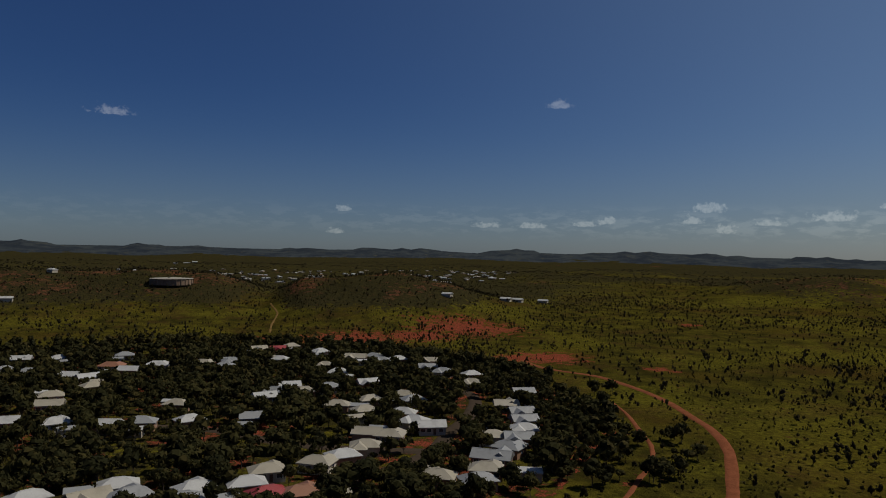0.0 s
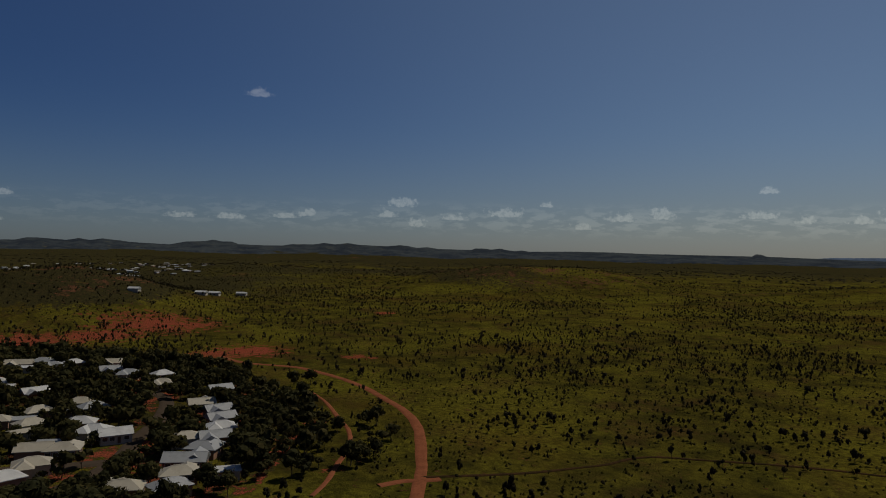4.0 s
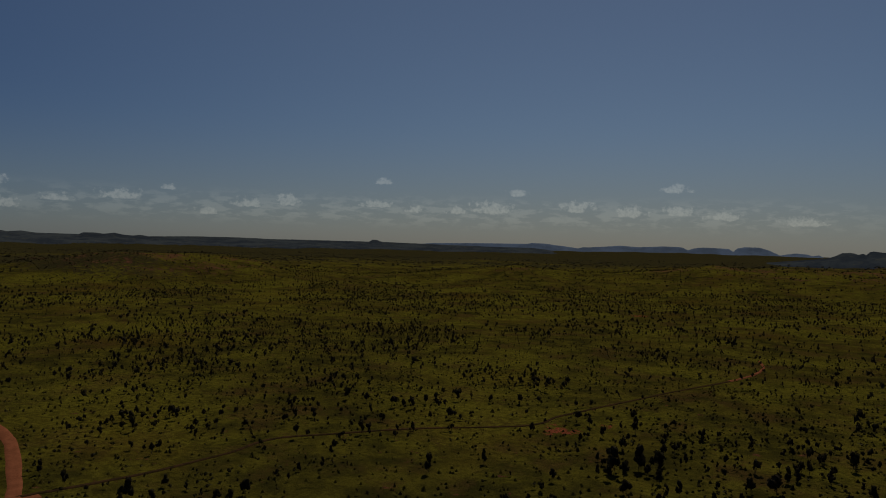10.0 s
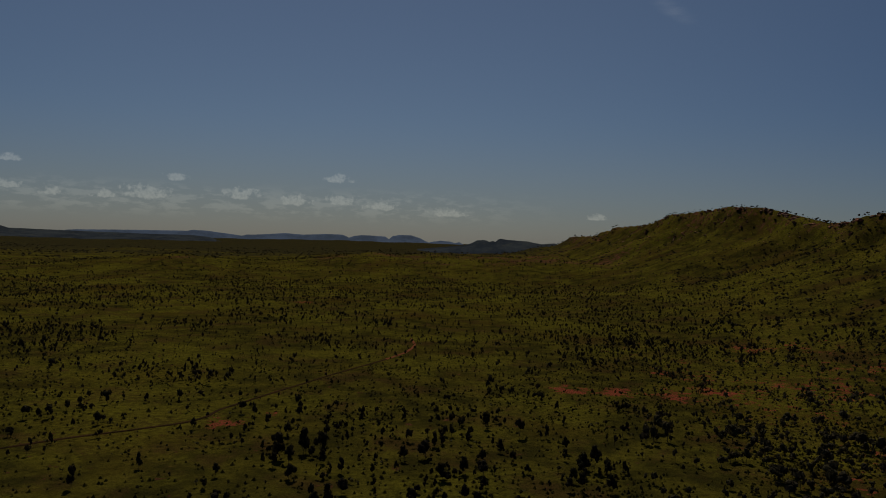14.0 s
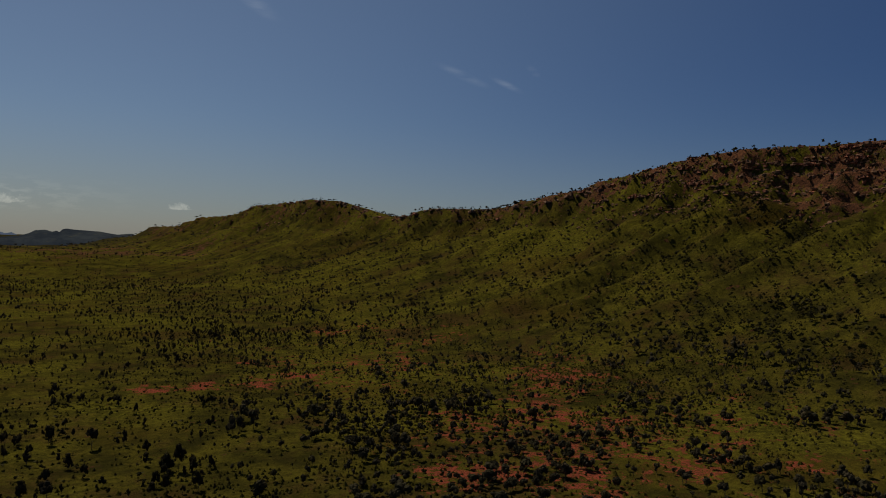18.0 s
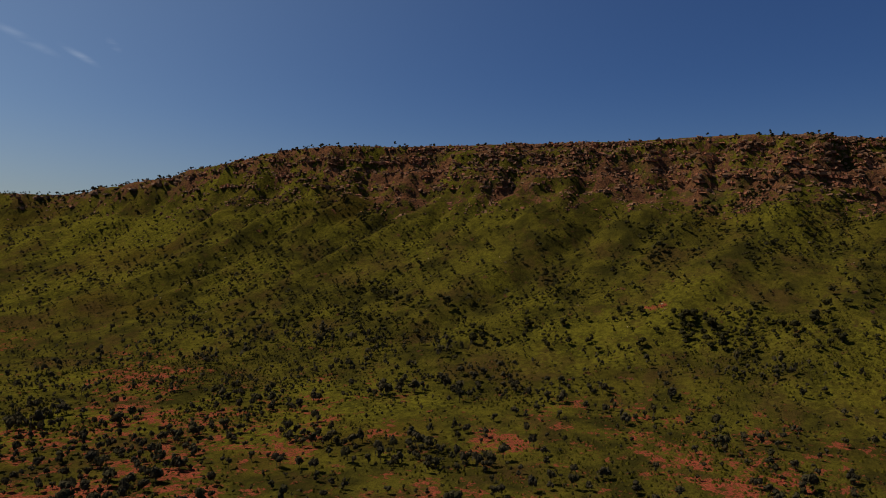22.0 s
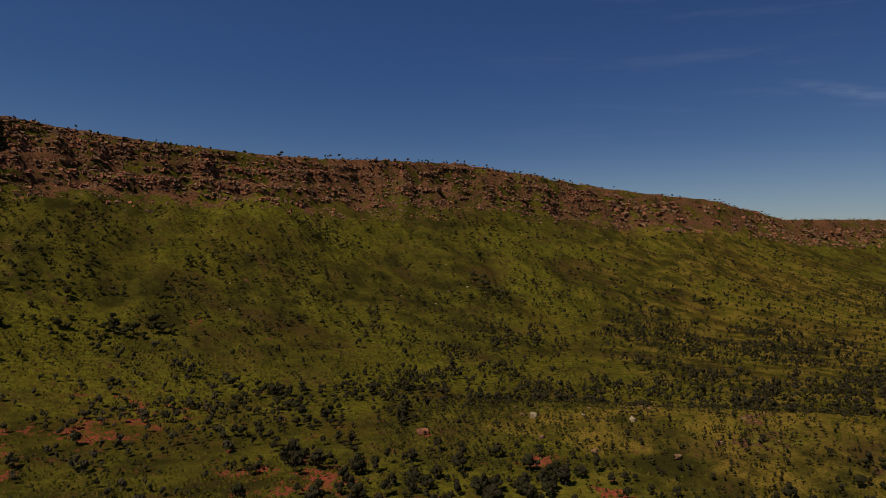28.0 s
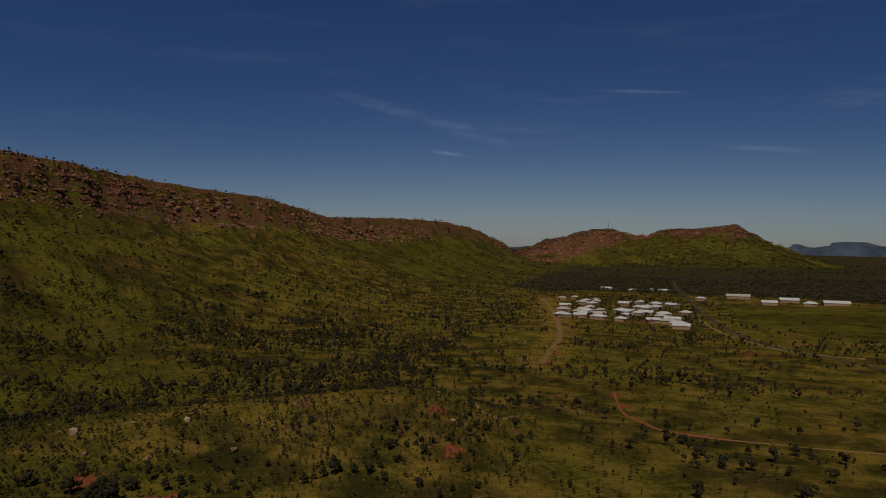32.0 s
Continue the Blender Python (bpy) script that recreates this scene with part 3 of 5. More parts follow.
def strip(name, line, width, mat, label, lift=.22, wobble=.25):
    """A road laid on the ground along a line of places."""
    pts = [Vector((*p, 0)) for p in line]
    path = []
    for k in range(len(pts) - 1):
        p0, p1, p2, p3 = pts[max(k - 1, 0)], pts[k], pts[k + 1], pts[min(k + 2, len(pts) - 1)]
        n = max(2, int((p2 - p1).length / 2.5))
        for t in np.arange(n) / n:
            path.append(.5 * (2 * p1 + (p2 - p0) * t + (2 * p0 - 5 * p1 + 4 * p2 - p3) * t * t + (3 * p1 - p0 - 3 * p2 + p3) * t**3))
    path.append(pts[-1])
    path = np.array(path)[:, :2]
    d = np.gradient(path, axis=0)
    d /= np.linalg.norm(d, axis=1)[:, None] + 1e-9
    side = np.stack([-d[:, 1], d[:, 0]], 1)
    lanes = 7
    verts = []
    for k in range(lanes):
        f = k / (lanes - 1) - .5
        w = width * (1 + wobble * fbm(path[:, 0] / 9 + (3 if f > 0 else 8), path[:, 1] / 9))
        q = path + side * (f * w)[:, None]
        crown = .07 * (1 - (2 * f) ** 2) - (.35 if abs(f) > .49 else 0)
        verts.append(np.column_stack([q, land(q[:, 0], q[:, 1]) + lift + crown]))
    verts = np.concatenate(verts)
    n = len(path)
    i = np.arange(n * lanes).reshape(lanes, n)
    quads = np.stack([i[:-1, :-1], i[:-1, 1:], i[1:, 1:], i[1:, :-1]], -1).reshape(-1, 4)[:, ::-1]
    return tagged(new(name, mesh_from(name, verts, quads, [mat], smooth_faces=True)), label, "road", kind="structure")


strip("road_dirt", ROAD, 4.0, SOIL, "wide red dirt road curving past the town")
strip("road_spur", SPUR, 3.0, SOIL, "short red dirt spur joining the road")
strip("road_footpath", FOOTPATH, 1.8, SOIL, "narrow red dirt footpath between trees", wobble=.6)
strip("road_track", TRACK, 1.5, WHEEL_DIRT, "thin dark vehicle track across grassland", wobble=.5)
strip("road_track_end", TRACK_END, 1.7, SOIL, "orange dirt bend at the end of the track", wobble=.5, lift=.3)
strip("road_firebreak", FIREBREAK, 5.0, PALE_DIRT, "pale cleared firebreak at the foot of the range", wobble=.4)
strip("road_highway", HIGHWAY, 4.4, ASPHALT, "grey asphalt road past the outlying suburb", wobble=0)
strip("road_verge", VERGE_TRACK, 4.0, PALE_DIRT, "pale dirt track beside the asphalt road", wobble=.5)
strip("road_loop", LOOP[:5], 1.5, SOIL, "worn reddish dirt track over grassland", wobble=.6)
strip("road_loop_end", LOOP[4:], .35, PALE_DIRT, "faint pale wheel track over grassland", wobble=.6)
strip("road_small_loop", SMALL_LOOP, 1.6, PALE_DIRT, "small pale turning loop of dirt track", wobble=.5)
strip("road_hill", HILL_TRACK, 2.0, PALE_DIRT, "pale track climbing between low hills", wobble=.5)
strip("road_street", STREET, 6.0, ASPHALT, "grey asphalt street between houses", wobble=0)
strip("road_back_street", BACK_STREET, 6.0, ASPHALT, "grey asphalt back street under trees", wobble=0, lift=.3)


def far_range(name, at, depth, table, mat, label, lumps=.0):
    """A range on the horizon, as a long hill with folds in its flank and a body behind its crest. table: bearing, height in degrees."""
    a = np.arange(table[0][0], table[-1][0] + .01, .09)
    el = np.interp(a, *np.array(table, float).T)
    el = el + .012 * fbm(a * 5, a * 0 + 5)
    crest = 62 + at * np.tan(np.radians(el))
    base = np.minimum(30, crest - 9)
    rows = []
    for dr, share in ((-1, -.6), (-.8, -.1), (-.62, .05), (-.5, .18), (-.4, .30), (-.3, .44), (-.2, .60), (-.1, .80), (0, 1), (.12, .6)):
        fold = fbm(a * 1.1 + 3 * share, a * 0 + dr * 4, 4)
        rr = at + dr * depth * (1 + .18 * fold * (dr < 0))
        high = base + (crest - base) * share + lumps * fold * (0 < share < .95)
        high = np.full(len(a), -30.0) if dr == -1 else np.minimum(high, land(rr * np.sin(np.radians(a)), rr * np.cos(np.radians(a))) + 4) if dr == -.8 else high
        rows.append(np.column_stack([rr * np.sin(np.radians(a)), rr * np.cos(np.radians(a)), high]))
    n = len(a)
    i = np.arange(n * len(rows)).reshape(len(rows), n)
    quads = np.stack([i[:-1, :-1], i[1:, :-1], i[1:, 1:], i[:-1, 1:]], -1).reshape(-1, 4)
    return tagged(new(name, mesh_from(name, np.concatenate(rows), quads, [mat], smooth_faces=True)), label, "mountain range", kind="structure")


WEST = [(-124, .1), (-114, .18), (-113.4, .18), (-112.8, .31), (-112.4, .22), (-111.3, .15), (-110.6, -.02), (-106.2, 0), (-105.8, .14), (-105.3, .23), (-104.6, .12),
        (-103.9, .14), (-103.4, .04), (-102.3, .05), (-101.1, .14), (-100.3, .03), (-98.2, -.02), (-95, -.02), (-94.2, .11), (-93.7, .05), (-92.8, .12), (-91.2, .02),
        (-89.2, .06), (-88.6, .23), (-87.9, .24), (-86.1, .12), (-85.3, .27), (-84.6, .15), (-83.8, .28), (-82.6, .17), (-82, .07), (-81.3, .04), (-79.2, -.04)]
WEST_END = [(-79.2, -.04), (-78.1, .19), (-76.7, .26), (-76.1, .39), (-75.4, .27), (-74.7, .28), (-74.2, .09), (-72.2, .04), (-70.9, .06), (-70.1, .19), (-68.5, .2),
            (-67.6, .35), (-66.8, .24), (-65.7, .37), (-64.9, .25), (-62.6, .19), (-61.6, .3), (-61, .26), (-60.2, .11), (-59.4, .19), (-58.5, .06), (-55.8, .04),
            (-55.5, .17), (-54.7, .18), (-54.2, .1), (-53.5, .21), (-53, .1), (-52.3, .02), (-51.7, .09), (-51.2, 0)]
NORTH_PLAIN = [(-51.2, 0), (-47.7, .09), (-44.6, .09), (-42.4, .03), (-34.5, .02), (-34.3, .18), (-33.9, .17), (-33.5, .02), (-30.5, -.04), (-29.3, -.07), (-25.3, -.14),
               (-21.5, -.16), (-20.4, -.25), (-19.7, -.39), (-17.9, -.45), (-10, -.5), (4, -.6)]
MESAS = [(-34, -.4), (-30.5, -.06), (-29.3, .04), (-25.3, .12), (-21.8, .16), (-21.4, .24), (-20.4, .21), (-19.5, .1), (-18.6, .01), (-17.8, -.11), (-17.4, 0), (-16.8, .01),
         (-14.5, .19), (-13.1, .11), (-11.3, .22), (-10, .19), (-9.5, -.03), (-9.1, .12), (-8.4, .21), (-6.6, .14), (-6.3, -.07), (-6, .2), (-5.5, .3), (-4.5, .29),
         (-3.8, .08), (-3.1, -.26), (-2.7, -.16), (-2.1, -.07), (-1.4, -.12), (-1, -.24), (-.6, -.16), (-.2, -.39), (3, -.6)]
BLUFFS = [(-4, -.8), (-.2, -.39), (.4, -.2), (.8, .03), (1.3, .08), (1.6, .03), (1.8, -.05), (2.1, .02), (2.3, -.06), (2.5, .16), (2.7, .21), (3.3, .14), (4.9, .05),
          (6, -.14), (7, -.03), (7.2, -.09), (7.4, -.21), (9, -.1), (12, -.4)]
SOUTHERN = [(160, -.3), (164.8, 0), (166.1, .09), (172, .1), (184, .12), (185.4, .27), (185.7, .52), (186.1, .49), (186.6, .3), (187, .27), (188, .43), (188.1, .63),
            (188.8, .7), (190.3, .67), (191, .44), (191.4, .4), (196, .2), (204, .1)]
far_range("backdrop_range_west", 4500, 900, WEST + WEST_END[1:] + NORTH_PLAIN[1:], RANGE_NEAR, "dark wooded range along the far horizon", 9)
far_range("backdrop_range_north", 4680, 150, MESAS, RANGE_FAR, "mesa range on the horizon, pale blue from painted haze")
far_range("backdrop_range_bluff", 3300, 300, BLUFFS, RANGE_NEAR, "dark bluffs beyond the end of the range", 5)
far_range("backdrop_range_south", 4600, 200, SOUTHERN, RANGE_SOUTH, "far range beyond the southern plain, blue from painted haze")
# ---------------------------------------------------------------- houses
# houses: x, y, length
HOUSES_A = [(-439, -30, 15), (-428, -48, 10), (-426, -37, 10), (-415, -12, 14), (-404, -116, 13), (-399, 18, 11), (-395, 8, 20), (-392, -145, 8),
    (-389, -162, 15), (-388, 31, 11), (-388, -32, 15), (-384, 22, 11), (-383, -57, 14), (-382, 47, 11), (-377, -70, 12), (-371, -91, 18), (-369, -8,
    12), (-368, -112, 20), (-368, -58, 9), (-361, 44, 14), (-356, -100, 9), (-355, -155, 10), (-351, -143, 9), (-349, -1, 12), (-347, 50, 12), (-341,
    -122, 8), (-339, 63, 15), (-336, -112, 11), (-320, 12, 10), (-317, 59, 11), (-315, -103, 12), (-314, -22, 9)]
HOUSES_B = [(-311, -5, 9), (-302, -26, 8), (-302, -15, 8), (-295, -112, 13), (-294, 77, 16), (-292, 26, 8), (-291, -30, 13), (-284, 12, 9), (-282, 29,
    11), (-279, -106, 15), (-279, -61, 8), (-275, -1, 9), (-270, 64, 11), (-265, 9, 8), (-260, 23, 8), (-258, 67, 12), (-256, -30, 9), (-253, -51, 9),
    (-252, -110, 8), (-250, -93, 11), (-250, -66, 8), (-248, 26, 15), (-246, -76, 8), (-246, 65, 15), (-240, 31, 8), (-234, 62, 11), (-232, 9, 8),
    (-229, 16, 11), (-225, 49, 9), (-222, 57, 14), (-217, 8, 16), (-212, 51, 16)]
HOUSES_C = [(-207, 1, 15), (-202, 44, 20), (-201, -6, 14), (-194, -19, 16), (-191, 40, 14), (-186, 26, 8), (-185, -54, 8), (-184, -23, 8), (-182, 36,
    16), (-181, -35, 11), (-177, -72, 17), (-177, -49, 16), (-176, -58, 10), (-176, -9, 10), (-176, -17, 8), (-173, -36, 10)]
SUBURB = [(122, -635, 19), (113, -724, 14), (109, -658, 10), (90, -628, 19), (80, -704, 21), (71, -620, 18), (62, -682, 14), (44, -621, 18), (64,
    -748, 12), (54, -797, 20), (37, -793, 20), (39, -684, 20), (29, -635, 19), (20, -582, 24), (21, -709, 18), (68, -748, 10), (160, -821, 14), (128,
    -793, 12), (119, -804, 10), (143, -1073, 22), (102, -1035, 17), (78, -1065, 13), (59, -1028, 19), (152, -861, 10), (-32, -911, 42), (-63, -868,
    29), (-86, -903, 34), (-130, -874, 44), (9, -884, 18), (-102, -864, 22)]
FAR_HOUSES = [(-649, -284, 11), (-1572, -512, 30), (-777, -296, 9), (-1487, -527, 9), (-1690, -503, 9), (-1754, -484, 15), (-1245, -178, 11), (-1401,
    -180, 12), (-1438, -151, 17), (-1497, -129, 10), (-1438, -96, 12), (-1486, -71, 10), (-1554, -57, 13), (-1796, 5, 12), (-1800, 26, 9), (-1832, 47,
    12), (-1560, 101, 12), (-1550, 115, 12), (-1580, 154, 12), (-1427, 203, 12), (-1354, 176, 9), (-2746, -577, 24), (-2863, -571, 20), (-1510, -250, 26),
    (-2476, -557, 13)]


def roof_mesh(l, d, rise, over, hip, x=0, y=0, z=0):
    """A hipped or gabled roof sheet with a thickness, over a block l by d."""
    bm = bmesh.new()
    a, b = l / 2 + over, d / 2 + over
    ridge = max(a - b, .6) if hip else a
    v = [bm.verts.new((x + px, y + py, z + pz)) for px, py, pz in
         ((-a, -b, 0), (a, -b, 0), (a, b, 0), (-a, b, 0), (-ridge, 0, rise), (ridge, 0, rise))]
    w = [bm.verts.new(q.co - Vector((0, 0, .22))) for q in v]
    for f in ((0, 1, 5, 4), (2, 3, 4, 5), (1, 2, 5), (3, 0, 4)):
        bm.faces.new([v[i] for i in f])
        bm.faces.new([w[i] for i in reversed(f)])
    for i, j in ((0, 1), (1, 2), (2, 3), (3, 0)):
        bm.faces.new((v[j], v[i], w[i], w[j]))
    return bm


def ridge_cap(l, d, rise, over, hip, z):
    a, b = l / 2 + over, d / 2 + over
    ridge = max(a - b, .6) if hip else a
    bm = bmesh.new()
    p = [bm.verts.new(q) for q in ((-ridge, -.22, z + rise - .06), (ridge, -.22, z + rise - .06), (ridge, 0, z + rise + .07), (-ridge, 0, z + rise + .07),
                                   (-ridge, .22, z + rise - .06), (ridge, .22, z + rise - .06))]
    bm.faces.new((p[0], p[1], p[2], p[3]))
    bm.faces.new((p[3], p[2], p[5], p[4]))
    return bm


def window(house, x, y, z, w, h, turn):
    """A framed window standing a little proud of the wall."""
    bm = bmesh.new()
    for fx, fz, sx, sz in ((-w / 2, h / 2, .08, h), (w / 2, h / 2, .08, h), (0, 0, w + .08, .08), (0, h, w + .08, .08)):
        bmesh.ops.create_cube(bm, size=1, matrix=Matrix.Translation((fx, 0, fz)) @ Matrix.Diagonal((sx, .1, sz, 1)))
    frame_ = part("window", bm, FRAME, house)
    frame_.matrix_basis = pose(x, y, z, 0, 0, turn)
    pane = part("pane", box(w - .06, .03, h - .06, 0, .0, .03), GLASS, frame_, "dark window glass")
    return frame_


HOUSE_KINDS = {}


def build_house(l, d, roof, wall, hip, wing, panels, far, label):
    """A single-storey house: walls, roof, ridge cap, door, windows, perhaps a wing and solar panels."""
    house = tagged(new("house"), label, "house", "houses of the town")
    h, over, rise = 2.4, .5, (.24 if far else .3) * min(d, 10)
    part("wall", box(l, d, h + .8, 0, 0, -.8), wall, house)
    part("roof", roof_mesh(l, d, rise, over, hip, z=h + .2), roof, house)
    if not far:
        part("ridge_cap", ridge_cap(l, d, rise, over, hip, h + .2), roof, house)
    if wing:
        wl, wd = d * .75, l * .42
        part("wing", box(wl * .9, wd, h + .8, l * .22, d * .5, -.8), wall, house)
        bm = roof_mesh(wd + d * .5, wl * .9, rise * .86, over, hip)
        bmesh.ops.transform(bm, matrix=pose(l * .22, d * .34, h + .16, 0, 0, 90), verts=bm.verts)
        part("wing_roof", bm, roof, house)
    if panels:
        slope = math.degrees(math.atan2(rise, d / 2 + over))
        for k in range(3):
            ob = part("solar_panel", box(1.7, 1.5, .06), PANEL, house, "dark blue solar panel")
            ob.matrix_basis = pose(-l * .16 + 1.85 * k, -d * .27, h + .24 + rise * .46, slope)
    if not far:
        door = part("door", box(.9, .08, 2.0, 0, 0, 0), DOOR_PAINT, house)
        door.matrix_basis = pose(l * .08, -d / 2 - .03, 0)
        part("handle", box(.05, .1, .12, .35, -.06, 1.0), STEEL, door)
        for x in (-.36, -.14, .32):
            window(house, l * x, -d / 2 - .03, .9, 1.5, 1.2, 0)
        window(house, l / 2 + .03, d * .1, .9, 1.3, 1.2, 90)
        window(house, -l / 2 - .03, -d * .15, .9, 1.3, 1.2, 90)
    return house


ROOFS = {"white": (ROOF_WHITE, "white sheet-metal"), "cream": (ROOF_CREAM, "cream sheet-metal"), "grey": (ROOF_GREY, "grey sheet-metal"),
         "red": (ROOF_RED, "dark red sheet-metal"), "tile": (ROOF_TILE, "terracotta tiled")}


def put_house(x, y, l, roof, turn, hip=True, wing=False, panels=False, far=False, brick=True, setting="among garden trees"):
    size = min((9, 11, 13, 16, 20, 26, 34, 44), key=lambda v: abs(v - l))
    key = (size, roof, hip, wing, panels, far, brick, setting)
    d = min(max(size * .58, 6), 12)
    m = pose(x, y, land_at(x, y) + .35, 0, 0, turn)
    if key not in HOUSE_KINDS:
        mat, words = ROOFS[roof]
        shape = "hipped" if hip else "gabled"
        label = f"house with {shape} {words} roof {setting}" if size < 26 else f"long low hall with {words} roof {setting}"
        HOUSE_KINDS[key] = build_house(size, d, mat, WALL_BRICK if brick else WALL_RENDER, hip, wing, panels, far, label)
        HOUSE_KINDS[key].matrix_basis = m
        return HOUSE_KINDS[key]
    return copy_thing(HOUSE_KINDS[key], m)


def put_garage(x, y, turn, roof, w):
    """A small outbuilding with a sheet roof and a roller door."""
    key = ("garage", roof, round(w))
    m = pose(x, y, land_at(x, y) + .2, 0, 0, turn)
    if key in HOUSE_KINDS:
        return copy_thing(HOUSE_KINDS[key], m)
    ob = tagged(new("garage"), f"small garage with {ROOFS[roof][1]} roof beside a house", "garage", "garages of the town")
    part("wall", box(w, w * .75, 2.9, 0, 0, -.6), WALL_RENDER, ob)
    part("roof", roof_mesh(w, w * .75, .7, .3, False, z=2.42), ROOFS[roof][0], ob)
    part("roller_door", box(w * .5, .06, 2.0, 0, -w * .375 - .03, 0), STEEL, ob, "ribbed grey roller door")
    HOUSE_KINDS[key] = ob
    ob.matrix_basis = m
    return ob


def build_houses():
    rng = random.Random(11)
    town = HOUSES_A + HOUSES_B + HOUSES_C
    for x, y, l in town:
        roof = rng.choices(("white", "cream", "grey"), (4, 3, 2.6))[0]
        if (x, y) in ((-426, -37), (-176, -17)):
            roof = "red"
        if (x, y) in ((-368, -112), (-176, -9)):
            roof = "tile"
        lie = math.degrees(math.atan2(y, x)) + 90
        turn = lie + rng.choice((-24, -12, 0, 8, 20)) + (180 if rng.random() < .5 else 0)
        if rng.random() < .75:
            g, away = radians(lie + rng.choice((-70, 0, 70, 110, 180))), l * .42 + rng.uniform(4, 6.5)
            gx, gy = x + away * math.cos(g), y + away * math.sin(g)
            if min(math.hypot(gx - hx, gy - hy) - .4 * hl for hx, hy, hl in town) > 2.6:
                put_garage(gx, gy, turn, rng.choice(("white", "cream", "grey")), rng.choice((5, 6, 7)))
        put_house(x, y, l * .58, roof, turn, rng.random() < .6, l > 9 and rng.random() < .75, l > 10 and rng.random() < .3, False, rng.random() < .6)
    for x, y, l in SUBURB:
        roof = rng.choices(("white", "cream"), (7, 1))[0]
        put_house(x, y, l * (.66 if l < 24 else .55), roof, rng.choice((-38, -20, -8, 4, 16, 62, 80)) if l < 24 else 3, l < 24 and rng.random() < .7, 14 < l < 24 and rng.random() < .5, False, True, True, "by the gap")
    for k in range(34):
        x, y = rng.uniform(22, 128), rng.uniform(-800, -600)
        x += (-y - 600) * .12
        if min(math.hypot(x - hx, y - hy) for hx, hy, hl in SUBURB) > 9.5:
            put_house(x, y, rng.choice((9, 11, 13)), rng.choice(("white", "white", "cream")), rng.choice((-30, -8, 10, 70)), rng.random() < .6, False, False, True, True, "by the gap")
    for x, y, l in FAR_HOUSES:
        put_house(x, y, l, rng.choices(("white", "cream", "grey"), (6, 3, 1))[0], rng.uniform(-40, 40) + 90, rng.random() < .5, False, False, True, False, "in far bushland")
    for k in range(150):
        a, r = rng.uniform(-104, -76), rng.uniform(1250, 2050)
        x, y = (heading(a) * r).xy
        ob = put_house(x, y, rng.choice((9, 11, 13, 16)), rng.choices(("white", "cream", "grey"), (4, 3, 4))[0], rng.uniform(0, 180), rng.random() < .5, False, False, True, True, "in far bushland")
        ob.matrix_basis = ob.matrix_basis @ Matrix.Diagonal((.95, .95, .8, 1))
    for x, y, l in ((-745, 174, 11), (-764, 192, 11), (-817, 236, 12), (-668, 99, 9)):
        put_house(x, y, l, "white", 55, False, False, False, True, False, "in low scrub")


build_houses()


# ---------------------------------------------------------------- the water tank and the masts
def build_tank():
    tank = tagged(new("water_tank"), "round concrete reservoir with flat pale roof on a hill", "water tank")
    x, y, rad, tall = -742, -170, 20.5, 6.2
    tank.location = (x, y, land_at(x, y) - 1)
    n = 28
    bm = bmesh.new()
    bmesh.ops.create_cone(bm, cap_ends=True, segments=n * 2, radius1=rad, radius2=rad, depth=tall, matrix=Matrix.Translation((0, 0, tall / 2)))
    part("wall", bm, CONCRETE, tank)
    bm = bmesh.new()
    bmesh.ops.create_cone(bm, cap_ends=True, segments=n * 2, radius1=rad + .7, radius2=1.5, depth=1.3, matrix=Matrix.Translation((0, 0, tall + .65)))
    part("roof", bm, ROOF_CREAM, tank, "pale shallow metal roof")
    rib = None
    for k in range(n):
        a = 2 * math.pi * k / n
        ob = part("buttress", box(.6, .5, tall), CONCRETE, tank) if rib is None else new("buttress", rib.data)
        rib = rib or ob
        ob.parent = tank
        ob.matrix_basis = pose(math.cos(a) * (rad + .15), math.sin(a) * (rad + .15), 0, 0, 0, math.degrees(a))
    part("hatch", box(2, 2, .8, rad * .5, 0, tall + .5), STEEL, tank)


build_tank()


def beam(bm, a, b, w):
    a, b = Vector(a), Vector(b)
    d = b - a
    m = Matrix.Translation((a + b) / 2) @ d.to_track_quat("Z", "Y").to_matrix().to_4x4() @ Matrix.Diagonal((w, w, d.length, 1))
    bmesh.ops.create_cube(bm, size=1, matrix=m)


def build_mast(x, y, tall, label):
    mast = tagged(new("radio_mast"), label, "mast", "masts on the ridge")
    mast.location = (x, y, land_at(x, y) - .5)
    w = 1.0
    legs = [(w, 0), (-w / 2, w * .87), (-w / 2, -w * .87)]
    for lx, ly in legs:
        bm = bmesh.new()
        beam(bm, (lx, ly, 0), (lx * .35, ly * .35, tall), .34)
        part("leg", bm, STEEL, mast)
    bm = bmesh.new()
    for k in range(10):
        z0, z1 = tall * k / 10, tall * (k + 1) / 10
        f0, f1 = 1 - .65 * k / 10, 1 - .65 * (k + 1) / 10
        for (ax, ay), (bx, by) in zip(legs, legs[1:] + legs[:1]):
            beam(bm, (ax * f0, ay * f0, z0), (bx * f1, by * f1, z1), .16)
    part("bracing", bm, STEEL, mast)
    bm = bmesh.new()
    beam(bm, (0, 0, tall - 1), (0, 0, tall + 4), .25)
    part("antenna", bm, STEEL, mast)


build_mast(*(heading(172.48) * 2640).xy, 24, "lattice steel radio mast on the far ridge")
build_mast(*(heading(172.77) * 2640).xy, 22, "shorter lattice steel radio mast on the far ridge")
